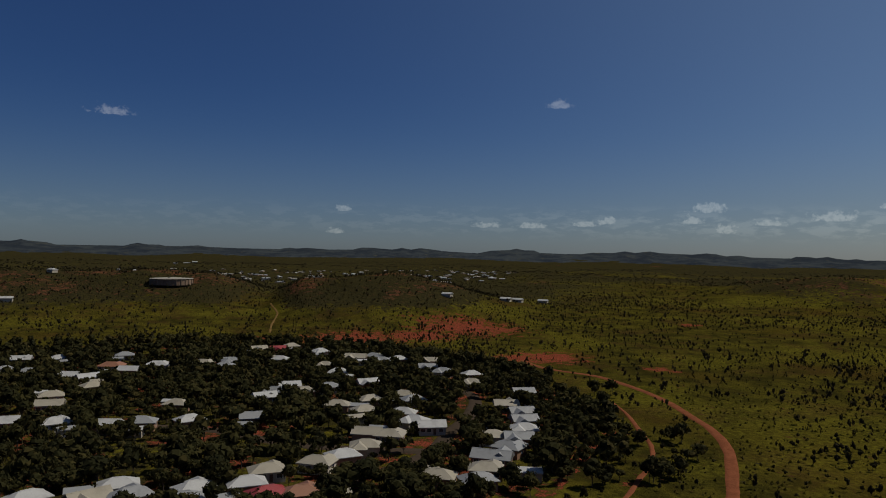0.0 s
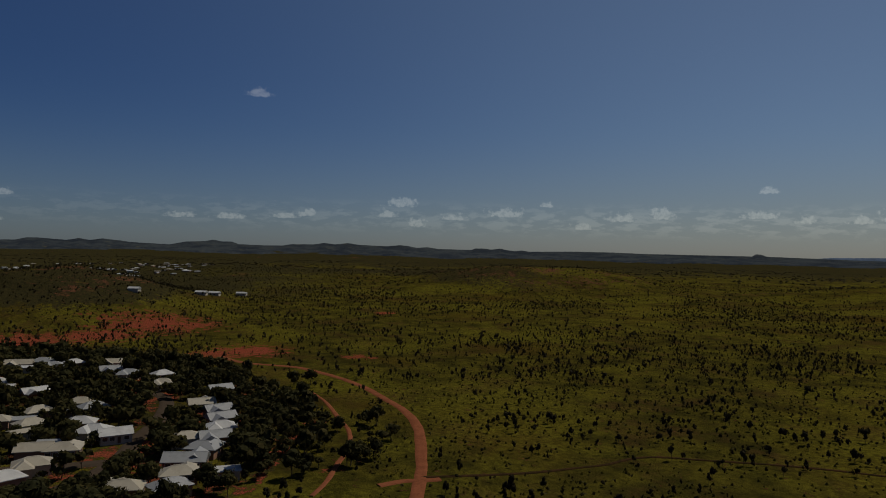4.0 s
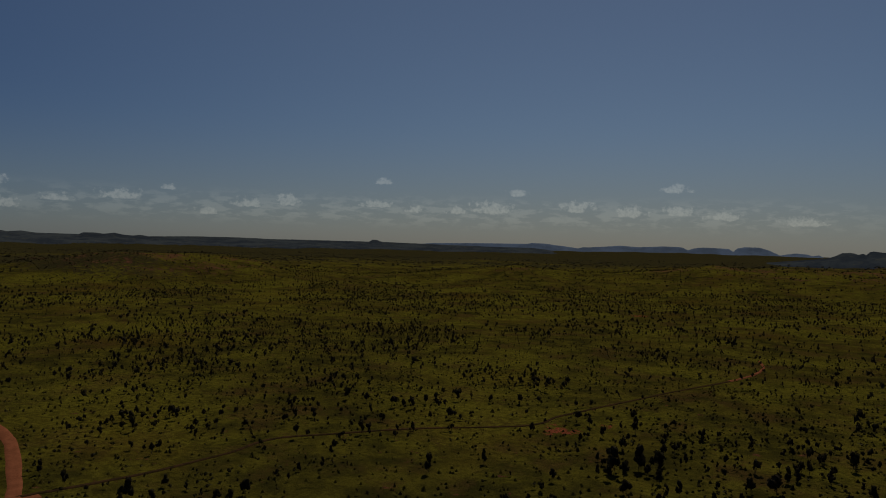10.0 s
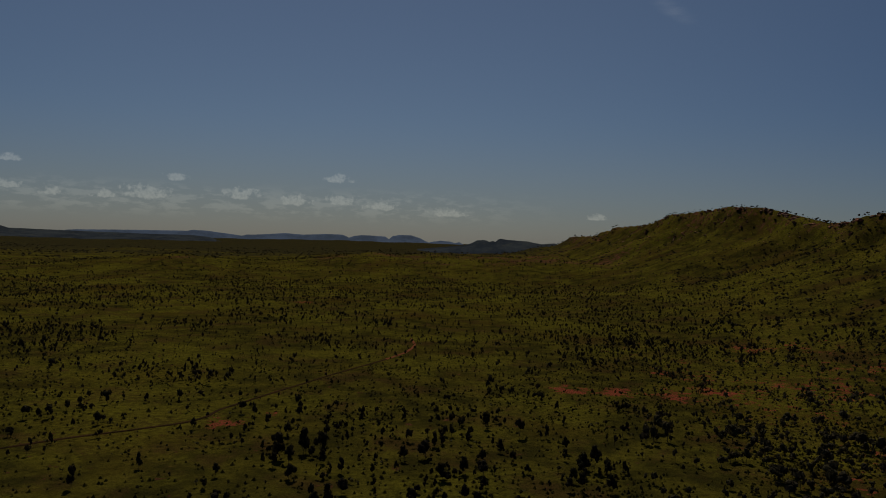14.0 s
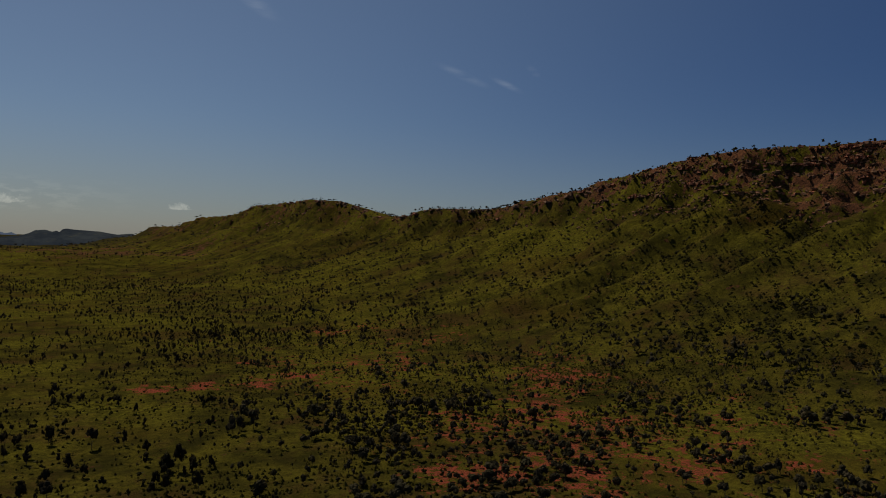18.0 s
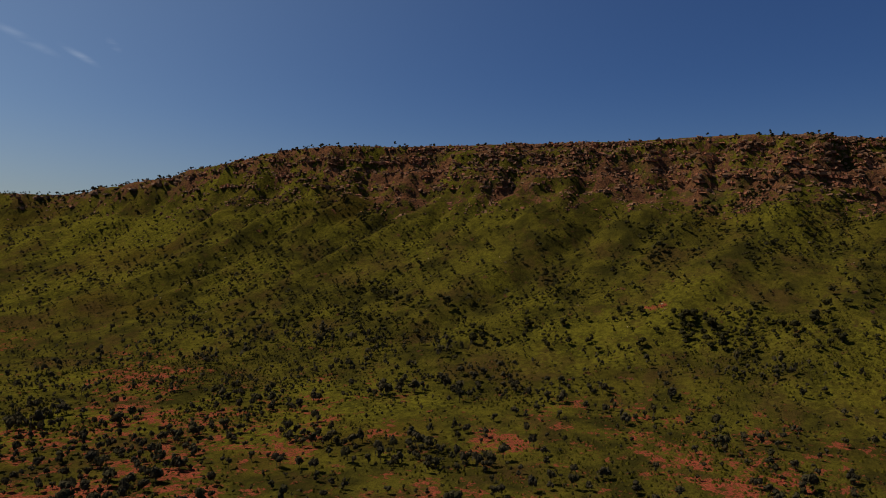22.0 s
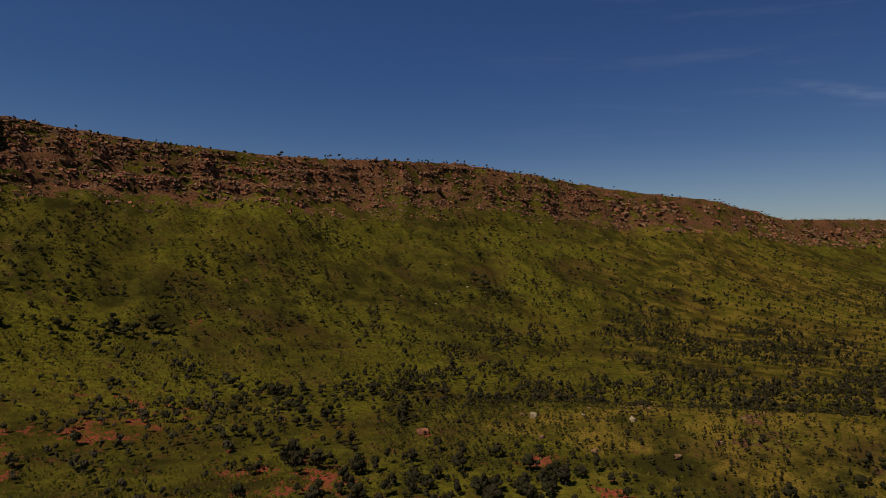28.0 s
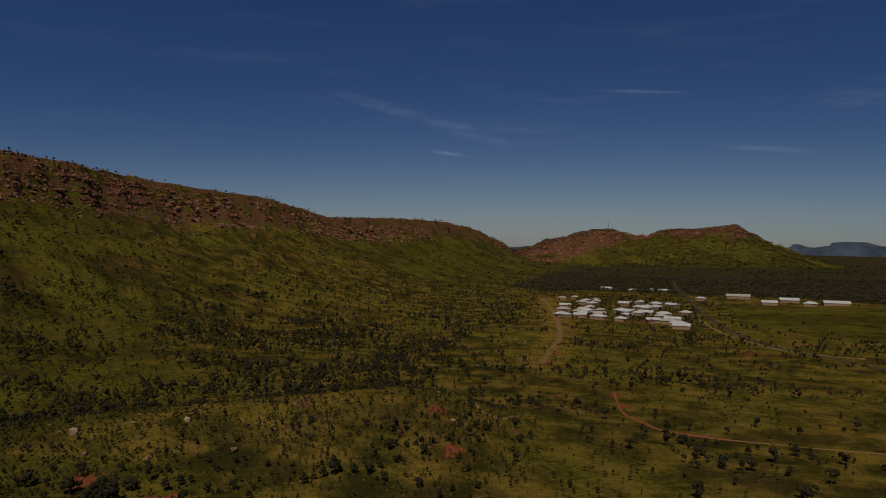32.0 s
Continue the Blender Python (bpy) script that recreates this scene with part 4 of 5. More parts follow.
# ---------------------------------------------------------------- trees and scrub
def tube(points, radii, sides=4):
    verts, faces = [], []
    for (x, y, z), r in zip(points, radii):
        for k in range(sides):
            a = 2 * math.pi * k / sides
            verts.append((x + r * math.cos(a), y + r * math.sin(a), z))
    for i in range(len(points) - 1):
        for k in range(sides):
            a, b = i * sides + k, i * sides + (k + 1) % sides
            faces += [(a, b, b + sides), (a, b + sides, a + sides)]
    return verts, faces


def crown_arrays(rng, lobes, leaves, size, wide, low, droop=.75):
    """Clumps of small leaf blades round several lobes of a crown 1 high."""
    verts, faces = [], []
    centres = []
    for k in range(lobes):
        a, q = 2 * math.pi * (k + rng.rand()) / lobes, wide * (.25 + .4 * rng.rand())
        if k == 0:
            q = 0
        rad = wide * (.42 + .22 * rng.rand())
        centres.append((q * math.cos(a), q * math.sin(a), low + (1 - low) * (.32 + .42 * rng.rand() + (.16 if k == 0 else 0)), rad))
    for k in range(leaves):
        cx, cy, cz, rad = centres[k % lobes]
        d = rng.randn(3)
        d /= np.linalg.norm(d)
        p = np.array([cx, cy, cz]) + d * rad * (.55 + .5 * rng.rand()) * np.array([1, 1, droop])
        p[2] = min(max(p[2], low * .8), 1.02)
        t1 = np.cross(d + .5 * rng.randn(3), rng.randn(3))
        t1 /= np.linalg.norm(t1) + 1e-9
        t2 = np.cross(d + .3 * rng.randn(3), t1)
        t2 /= np.linalg.norm(t2) + 1e-9
        sz = size * (.7 + .7 * rng.rand())
        n = len(verts)
        verts += [p + t1 * sz, p - t1 * sz * .5 + t2 * sz * .85, p - t1 * sz * .5 - t2 * sz * .85]
        faces.append((n, n + 1, n + 2))
    return verts, faces, centres


PHI = (1 + 5**.5) / 2
ICO = np.array([(-1, PHI, 0), (1, PHI, 0), (-1, -PHI, 0), (1, -PHI, 0), (0, -1, PHI), (0, 1, PHI), (0, -1, -PHI), (0, 1, -PHI), (PHI, 0, -1), (PHI, 0, 1), (-PHI, 0, -1), (-PHI, 0, 1)]) / 1.902
ICO_F = [(0, 11, 5), (0, 5, 1), (0, 1, 7), (0, 7, 10), (0, 10, 11), (1, 5, 9), (5, 11, 4), (11, 10, 2), (10, 7, 6), (7, 1, 8),
         (3, 9, 4), (3, 4, 2), (3, 2, 6), (3, 6, 8), (3, 8, 9), (4, 9, 5), (2, 4, 11), (6, 2, 10), (8, 6, 7), (9, 8, 1)]
OCT = np.array([(1, 0, 0), (-1, 0, 0), (0, 1, 0), (0, -1, 0), (0, 0, 1), (0, 0, -1)], float)
OCT_F = [(0, 2, 4), (2, 1, 4), (1, 3, 4), (3, 0, 4), (2, 0, 5), (1, 2, 5), (3, 1, 5), (0, 3, 5)]


def tree_arrays(seed, lobes, leaves, size, wide, low, thick, trunk=True, cores=0, plain=False):
    """Trunk and crown of a tree one metre high; returns corners, triangles and where the bark ends."""
    rng = np.random.RandomState(seed)
    cv, cf, centres = crown_arrays(rng, lobes, leaves, size, wide, low)
    # the dense inside of the foliage
    for cx, cy, cz, rad in centres[:cores]:
        shell, facets = (OCT, OCT_F) if plain else (ICO, ICO_F)
        n = len(cv)
        cv = cv + [np.array([cx, cy, cz]) + p * rad * (.95 if plain else .86) * rng.uniform(.75, 1.15) * np.array([1, 1, .8]) for p in shell]
        cf = cf + [tuple(i + n for i in f) for f in facets]
    tv, tf = [], []
    if trunk:
        bend = rng.randn(2) * .05
        tv, tf = tube([(0, 0, -.12), (bend[0] * .5, bend[1] * .5, low * .7), (bend[0], bend[1], low + .22)], [thick, thick * .75, thick * .35])
        for cx, cy, cz, _ in centres[1:4]:
            v, f = tube([(bend[0] * .6, bend[1] * .6, low * .75), (cx * .8, cy * .8, cz)], [thick * .55, thick * .2], 3)
            n = len(tv)
            tv, tf = tv + v, tf + [tuple(i + n for i in q) for q in f]
    return (np.array(tv).reshape(-1, 3), np.array(tf, int).reshape(-1, 3)), (np.array(cv), np.array(cf, int))


def merged(kinds):
    (tv, tf), (cv, cf) = kinds
    return np.concatenate([tv, cv]), np.concatenate([tf, cf + len(tv)]), np.r_[np.zeros(len(tf), int), np.ones(len(cf), int)]


def forest(name, x, y, tall, wide, kinds, leaf, label, seed, category="trees", sink=0.0):
    """One mesh of many trees, kind "stuff"."""
    rng = np.random.RandomState(seed)
    z = land(x, y) - sink
    pick, turn, tone = rng.randint(len(kinds), size=len(x)), rng.rand(len(x)) * 6.283, rng.rand(len(x))
    V, F, I, T, base = [], [], [], [], 0
    for k, (v, f, index) in enumerate(kinds):
        w = np.where(pick == k)[0]
        if not len(w):
            continue
        c, s = np.cos(turn[w])[:, None], np.sin(turn[w])[:, None]
        vx, vy = (v[:, 0] * c - v[:, 1] * s) * wide[w][:, None], (v[:, 0] * s + v[:, 1] * c) * wide[w][:, None]
        vz = v[:, 2] * tall[w][:, None]
        V.append(np.stack([vx + x[w][:, None], vy + y[w][:, None], vz + z[w][:, None]], -1).reshape(-1, 3))
        F.append((f[None] + (np.arange(len(w)) * len(v))[:, None, None]).reshape(-1, 3) + base)
        I.append(np.tile(index, len(w)))
        T.append(np.repeat(tone[w], len(v)))
        base += len(w) * len(v)
    m = mesh_from(name, np.concatenate(V), np.concatenate(F), [BARK, leaf], np.concatenate(I), False, np.concatenate(T))
    return tagged(new(name, m), label, category, kind="stuff")


def scattered(rng, n, az0, az1, r0, r1):
    a, r = np.radians(az0 + (az1 - az0) * rng.rand(n)), np.sqrt(r0**2 + (r1**2 - r0**2) * rng.rand(n))
    return r * np.sin(a), r * np.cos(a)


CREEK = [(210, -150), (190, -215), (160, -262), (150, -320), (128, -372), (132, -470), (150, -600), (170, -720)]
TREE_LINES_NORTH = [([(-303, 142), (-290, 172), (-276, 207), (-239, 244)], 6), ([(-335, 260), (-276, 273)], 6), ([(-209, 143), (-199, 171)], 6),
    ([(-227, 346), (-201, 386)], 6), ([(-113, 285), (-99, 297)], 6), ([(-6, 223), (2, 232), (12, 238)], 6), ([(-21, 184), (-7, 195)], 6), ([(14, 286),
    (34, 278)], 6), ([(19, 221), (30, 227)], 6), ([(-50, 193), (-45, 202)], 6), ([(52, 240), (62, 233)], 6), ([(-76, 503), (-34, 474)], 6), ([(-197,
    599), (-159, 652)], 6), ([(-117, 294), (-80, 291)], 6), ([(104, 422), (136, 413)], 6)]
TREE_LINES_RANGE = [([(100, 420), (135, 417)], 6), ([(128, 252), (162, 256)], 6), ([(165, 301), (195, 279)], 6), ([(233, 249), (247, 218)], 6),
    ([(271, 211), (271, 175)], 6), ([(230, 141), (241, 126)], 6), ([(274, 143), (287, 125)], 6), ([(54, 227), (79, 229)], 6), ([(38, 191), (54, 185)],
    6), ([(117, 229), (135, 213)], 6), ([(136, 207), (159, 195)], 6), ([(168, 532), (235, 502)], 6), ([(462, 17), (438, 59), (417, 61), (380, 81)],
    6), ([(414, 302), (411, 261)], 6), ([(329, 1), (357, -15)], 6), ([(356, -17), (356, -37)], 6), ([(218, 19), (189, 1)], 6), ([(319, 42), (301,
    18)], 6), ([(258, 241), (278, 183)], 6), ([(333, 231), (317, 164)], 6), ([(368, -52), (361, -57)], 6), ([(416, 90), (402, 66)], 6)]
TREE_LINES_SOUTH = [([(187, -61), (183, -77), (165, -85)], 7), ([(363, -15), (354, -35)], 7), ([(318, -37), (322, -67)], 7), ([(362, -443), (326,
    -539)], 7), ([(282, -76), (252, -97)], 7), ([(381, -287), (343, -285)], 7), ([(217, -213), (126, -195), (95, -217)], 7), ([(253, -413), (180,
    -410)], 7), ([(203, -210), (132, -195), (110, -215), (123, -342), (112, -470)], 7), ([(244, -286), (186, -294)], 7), ([(245, -563), (134, -493)],
    7), ([(78, -169), (58, -191)], 7), ([(113, -646), (45, -604)], 7)]



CLUMPS_SOUTH = [(69, -202, 4), (66, -207, 4), (64, -197, 3), (77, -178, 4), (75, -177, 4), (52, -213, 3), (35, -227, 3)]
COPSES = [(-186, 88, 9), (-200, 103, 8), (-180, 74, 8), (-226, 94, 8), (-300, 117, 9), (-226, 112, 6), (-250, 92, 10), (-205, 80, 9), (-276, 104, 9)]


def in_copse(x, y):
    """The groves between the town and the dirt road."""
    hit = np.zeros(np.shape(x), bool)
    for cx, cy, w in COPSES:
        hit |= np.hypot(x - cx, y - cy) < w * (1 + .4 * fbm(x / 14, y / 14))
    return hit


def thickness(x, y):
    """Trees to the square metre."""
    r, az = np.hypot(x, y), bearing(x, y)
    u, s = range_uv(x, y)
    clump = smooth(fbm(x / 46, y / 46, 4), .02, .5)
    patch = smooth(fbm(x / 150 + 4, y / 150, 3), -.2, .45)
    streak = smooth(fbm(s / 95, u / 26, 3), .05, .42)
    d = .0055 + .042 * clump * (.2 + .9 * patch) + .026 * smooth(r, 280, 560) * smooth(fbm(x / 120 + 2, y / 75, 4), -.2, .25)
    foot = smooth(u, 60, 150) * (s < 900)
    d = d * (1 - foot) + foot * (.010 + (.055 + .035 * (s < -150)) * streak + .02 * clump)
    slope = smooth(u, 290, 350) * (s > -2000)
    gully = smooth(fbm((s + .45 * u) / 60, u / 260 + 3, 3), .05, .45)
    d = d * (1 - slope) + slope * (.018 + .022 * smooth(s, 100, 260) + .085 * gully * smooth(fbm(x / 40, y / 40), -.2, .4))
    d = d * (1 - smooth(u, 425, 450) * .75 * (s < 260))
    d = np.where((s > -850) & (s < -190) & (u > 100) & (u < 330), np.maximum(d, .085 * smooth(fbm(x / 48, y / 34), -.02, .25)), d)
    d = np.where((s > 130) & (s < 900) & (u > 80) & (u < 300), np.maximum(d, .05 * smooth(fbm(x / 60, y / 36), -.12, .25)), d)
    d = np.where(u > 505, .004, d)
    for line, w in TREE_LINES_NORTH + TREE_LINES_RANGE + TREE_LINES_SOUTH:
        d = np.maximum(d, .045 * (near_line(x, y, line) < w * (1 + .6 * fbm(x / 12, y / 12))))
    creek = near_line(x, y, CREEK)
    d = np.maximum(d, .045 * (creek < 24 + 26 * fbm(x / 30, y / 30)))
    south = (az > 158) & (r < 900) & (u < 110)
    d = np.where(south, .006 + .035 * smooth(fbm(x / 60, y / 38), .05, .45), d)
    d = np.where((az > 150) & (r > 900) & (u < 250), .014, d)
    d = np.where(inside(x, y, FIELD), .0004, d)
    d = np.where(near_line(x, y, [(-2, -690), (-32, -520), (-75, -440), (-140, -360)]) < 7, .02, d)
    d = np.where(inside(x, y, [(150, -640), (140, -880), (20, -880), (5, -600)]), .075, d)
    knoll = hill(r, az, HILLS[-1]) > 2.5
    d = np.where(knoll, .014 + .03 * clump, d)
    d = np.where(in_copse(x, y), .04, d)
    for cx, cy, w in CLUMPS_SOUTH:
        d = np.where(np.hypot(x - cx, y - cy) < w, .09, d)
    rise = 0
    for spec in HILLS[:6]:
        rise = np.maximum(rise, hill(r, az, spec))
    d = np.maximum(d, (.07 - .045 * smooth(az, -62, -45)) * smooth(rise, 2, 12) * smooth(fbm(x / 60, y / 60), -.7, .1))
    town = inside(x, y, TOWN)
    d = np.where(town, .03 + .05 * smooth(fbm(x / 17, y / 17, 3), -.25, .3), d)
    for line, w in ((ROAD, 4.5), (SPUR, 3), (FOOTPATH, 2.5), (TRACK, 1.6), (FIREBREAK, 8), (HIGHWAY, 5), (STREET, 4.5), (BACK_STREET, 4), (LOOP, 2.5), (HILL_TRACK, 4)):
        d = np.where(near_line(x, y, line) < w, 0, d)
    soil = cover(x, y)[0]
    return np.where((soil > .6) & ~town, d * .5, d)


HOUSE_SPOTS = np.array(HOUSES_A + HOUSES_B + HOUSES_C + SUBURB, float)


def clear_of_houses(x, y, tall):
    """Keeps trees out of the houses and low before them."""
    keep = np.ones(len(x), bool)
    for hx, hy, l in HOUSE_SPOTS:
        r = math.hypot(hx, hy)
        dx, dy = hx / r, hy / r
        f, g = (x - hx) * dx + (y - hy) * dy, -(x - hx) * dy + (y - hy) * dx
        keep &= ~((np.abs(f) < l * .36 + .6) & (np.abs(g) < l * .44 + .6))
        front = (f < 0) & (f > -7 - .085 * max(r - 190, 0)) & (np.abs(g) < l * .4)
        tall[front] = np.minimum(tall[front], 3.9)
    return keep


def sample(seed, n, az0, az1, r0, r1):
    rng = np.random.RandomState(seed)
    x, y = scattered(rng, n, az0, az1, r0, r1)
    area = math.radians(az1 - az0) / 2 * (r1**2 - r0**2)
    keep = rng.rand(n) * n / area < thickness(x, y)
    x, y = x[keep], y[keep]
    u, s = range_uv(x, y)
    size = np.exp(.36 * rng.randn(len(x)))
    town = inside(x, y, TOWN) | in_copse(x, y)
    grove = np.zeros(len(x), bool)
    for line, w in TREE_LINES_NORTH + TREE_LINES_RANGE + TREE_LINES_SOUTH:
        grove |= near_line(x, y, line) < w + 2
    wooded = near_line(x, y, CREEK) < 28
    on_range = (u > 300) & (s > -2200)
    tall = np.where(town, 5.0 * np.clip(size, .5, 1.6), np.where(wooded, 3.3 * np.clip(size, .6, 1.5), np.where(on_range, np.where(grove, 3.4, 2.3) * np.clip(size, .45, 1.9), np.where(grove, 3.7, 2.8) * np.clip(size, .4, 1.9))))
    keep = clear_of_houses(x, y, tall)
    x, y, tall, town, on_range = x[keep], y[keep], tall[keep], town[keep], on_range[keep]
    tall = np.where(hill(np.hypot(x, y), bearing(x, y), HILLS[-1]) > 2.5, tall * .62, tall)
    wide = tall * (.52 + .42 * rng.rand(len(x))) * np.where(on_range | town, 1.3, np.where(bearing(x, y) < 20, .78, 1))
    return x, y, tall, wide, town, on_range


MID_GUM = [merged(tree_arrays(100 + k, 6, 60, .13, .52, .3, .028, cores=3)) for k in range(6)]
MID_MULGA = [merged(tree_arrays(120 + k, 4, 34, .14, .48, .1, .024, cores=3)) for k in range(6)]
MID_BUSH = [merged(tree_arrays(140 + k, 3, 28, .16, .52, .1, .022, cores=2)) for k in range(6)]
CREST_BUSH = [merged(tree_arrays(150 + k, 4, 46, .15, .5, -.35, .03, cores=4)) for k in range(6)]
LOW_TREE = [merged(tree_arrays(160 + k, 2, 8, .22, .5, .1, .03, False, 1)) for k in range(6)]
FAR_TREE = [merged(tree_arrays(180 + k, 2, 3, .3, .55, .1, .03, False, 1, True)) for k in range(5)]
HUMMOCK = []
for k in range(5):
    jog = np.random.RandomState(200 + k)
    ring = [(.5 * math.cos(1.047 * i) * jog.uniform(.75, 1.1), .5 * math.sin(1.047 * i) * jog.uniform(.75, 1.1), -.1) for i in range(6)]
    HUMMOCK.append((np.array(ring + [(jog.uniform(-.12, .12), jog.uniform(-.12, .12), 1)]), np.array([(i, (i + 1) % 6, 6) for i in range(6)]), np.ones(6, int)))


def near_trees(kind, arrays, leaf, x, y, tall, wide, label, group):
    """Single trees, each with trunk and crown."""
    made = []
    for k, ((tv, tf), (cv, cf)) in enumerate(arrays):
        root = tagged(new(kind), label, "tree" if "tree" in kind else "shrub", group)
        part("trunk", mesh_from("trunk", tv, tf, [BARK]), None, root)
        part("crown", mesh_from("crown", cv, cf, [leaf], None, False, np.full(len(cv), k / len(arrays))), None, root)
        made.append(root)
    rng = random.Random(len(x))
    z = land(x, y)
    for i in range(len(x)):
        m = pose(x[i], y[i], z[i], 0, 0, rng.uniform(0, 360))
        k = i % len(made)
        ob = made[k] if i < len(made) else copy_thing(made[k], m)
        ob.matrix_basis = m @ Matrix.Diagonal((wide[i], wide[i], tall[i], 1))


def build_trees():
    x, y, tall, wide, town, on_range = sample(1, 60000, -120, 199, 138, 400)
    r = np.hypot(x, y)
    order = np.argsort(r)
    plain = ~town & ~on_range
    jobs = ((town, "gum_tree", [tree_arrays(10 + k, 7, 230, .075, .5, .3, .026, cores=4) for k in range(6)], MID_GUM, LEAF_GUM, "olive-green gum tree shading the houses", "trees of the town", "town_trees", "dense olive-green trees between the houses"),
            (plain & (bearing(x, y) < 14), "mulga_tree", [tree_arrays(30 + k, 5, 150, .085, .5, .1, .022, cores=5) for k in range(6)], MID_MULGA, LEAF_MULGA, "small dark mulga tree on the grassland", "trees of the plain", "plain_scrub", "scattered dark small trees on green grassland"),
            (plain & (bearing(x, y) >= 14) & (bearing(x, y) < 108), "acacia_shrub", [tree_arrays(50 + k, 5, 150, .085, .52, .08, .022, cores=5) for k in range(6)], MID_MULGA, LEAF_ACACIA, "rounded dark acacia shrub on red soil", "shrubs below the range", "foot_scrub", "dense dark scrub at the foot of the range"),
            (plain & (bearing(x, y) >= 108), "valley_shrub", [tree_arrays(90 + k, 5, 150, .085, .52, .08, .022, cores=5) for k in range(6)], MID_MULGA, LEAF_MULGA, "dark grey-brown shrub in the grassy valley", "shrubs of the valley", "valley_scrub", "dark grey-brown scrub crowding the valley floor"),
            (on_range, "hill_shrub", [tree_arrays(70 + k, 4, 100, .1, .52, .1, .02, cores=3) for k in range(5)], MID_BUSH, LEAF_SCRUB, "small olive shrub on the rocky slope", "shrubs on the range", "slope_scrub", "scattered olive shrubs on the slope of the range"))
    for who, kind, arrays, mids, leaf, label, group, rest, rest_label in jobs:
        mine = [i for i in order if who[i]]
        near, others = mine[:260], mine[260:]
        near_trees(kind, arrays, leaf, x[near], y[near], tall[near], wide[near], label, group)
        far = [i for i in others if r[i] > 285 and not town[i]]
        others = [i for i in others if not (r[i] > 285 and not town[i])]
        if others:
            forest(rest, x[others], y[others], tall[others], wide[others], mids, leaf, rest_label, 5)
        if far:
            forest("outer_" + rest, x[far], y[far], tall[far], wide[far], LOW_TREE, leaf, rest_label, 15)
    x, y, tall, wide, town, on_range = sample(2, 52000, -121, 199, 400, 540)
    forest("middle_town_trees", x[town], y[town], tall[town], wide[town], MID_BUSH, LEAF_GUM, "olive-green trees at the edge of the town", 6)
    w = on_range & ~town
    forest("middle_slope_scrub", x[w], y[w], tall[w], wide[w], LOW_TREE, LEAF_SCRUB, "olive shrubs on the upper slope", 7)
    w = ~on_range & ~town
    forest("middle_plain_scrub", x[w], y[w], tall[w], wide[w], LOW_TREE, LEAF_MULGA, "dark scattered trees on the farther grassland", 8)
    x, y, tall, wide, town, on_range = sample(30, 46000, -121, 199, 540, 950)
    forest("outlying_scrub", x, y, tall, wide * 1.1, FAR_TREE, LEAF_MULGA, "dark small trees scattered over rolling grassland", 19)
    x, y, tall, wide, town, on_range = sample(3, 26000, -121, 199, 950, 1500)
    wide = wide * 1.4
    forest("far_scrub", x, y, tall, wide, FAR_TREE, LEAF_MULGA, "dark scrub dotting the far hills", 9)
    rng = np.random.RandomState(4)
    x, y = scattered(rng, 20000, -121, 199, 1500, 3000)
    keep = rng.rand(len(x)) < .25 + .75 * smooth(fbm(x / 150, y / 150), -.1, .4)
    x, y = x[keep], y[keep]
    forest("far_woodland", x, y, 3.5 + 3 * rng.rand(len(x)), 6 + 8 * rng.rand(len(x)), FAR_TREE, LEAF_MULGA, "dark woodland on the far plain", 10)
    x, y = scattered(rng, 8500, 163, 199, 890, 1650)
    keep = (np.hypot(x, y) + 60 * smooth(bearing(x, y), 174, 179) + 90 * fbm(x / 90, y / 90) > 985) & (range_uv(x, y)[0] + 50 * fbm(x / 60, y / 60) < 190) & (near_line(x, y, HIGHWAY) > 7)
    x, y = x[keep], y[keep]
    forest("gap_woodland", x, y, rng.uniform(3, 6, len(x)), rng.uniform(4, 8, len(x)), FAR_TREE, LEAF_ACACIA, "dark woodland behind the outlying suburb", 20)
    x, y = scattered(rng, 9000, 163, 190, 2000, 2700)
    rise = hill(np.hypot(x, y), bearing(x, y), SECOND)
    keep = (rise > 10) & (fbm(x / 120, y / 120) > -.15)
    x, y = x[keep], y[keep]
    forest("ridge_scrub", x, y, rng.uniform(2, 5, len(x)), rng.uniform(4, 8, len(x)), FAR_TREE, LEAF_SCRUB, "olive scrub on the slope of the second ridge", 21)
    # hummocks of spinifex and low shrubs
    rng = np.random.RandomState(14)
    x, y = scattered(rng, 90000, -64, 166, 140, 345)
    u, s = range_uv(x, y)
    keep = rng.rand(len(x)) < .06 + .5 * smooth(fbm(x / 35 + 2, y / 35), -.1, .4) * smooth(u, -120, 160)
    for line in (ROAD, SPUR, FOOTPATH, TRACK, LOOP, SMALL_LOOP):
        keep &= near_line(x, y, line) > 2.6
    keep &= ~inside(x, y, TOWN)
    x, y = x[keep], y[keep]
    wide = rng.uniform(.7, 1.7, len(x))
    forest("spinifex", x, y, wide * .55, wide, HUMMOCK, TUSSOCK, "yellow-green spinifex hummocks dotting the red soil", 12, "grass")
    x, y = scattered(rng, 78000, -64, 185, 140, 480)
    u, s = range_uv(x, y)
    knoll = hill(np.hypot(x, y), bearing(x, y), HILLS[-1])
    keep = (rng.rand(len(x)) < .10 + .42 * smooth(fbm(x / 26 + 7, y / 26), -.15, .35) * (.35 + .65 * smooth(u, 40, 140)) + .15 * smooth(knoll, .5, 3)) & (u < 450)
    for line in (ROAD, SPUR, FOOTPATH, TRACK, LOOP, SMALL_LOOP):
        keep &= near_line(x, y, line) > 2.6
    keep &= ~inside(x, y, TOWN)
    x, y = x[keep], y[keep]
    tall = rng.uniform(.8, 2.0, len(x))
    forest("low_shrubs", x, y, tall, tall * rng.uniform(.6, 1.1, len(x)), FAR_TREE, LEAF_SCRUB, "low olive-green shrubs in the grass", 13, "shrubs")
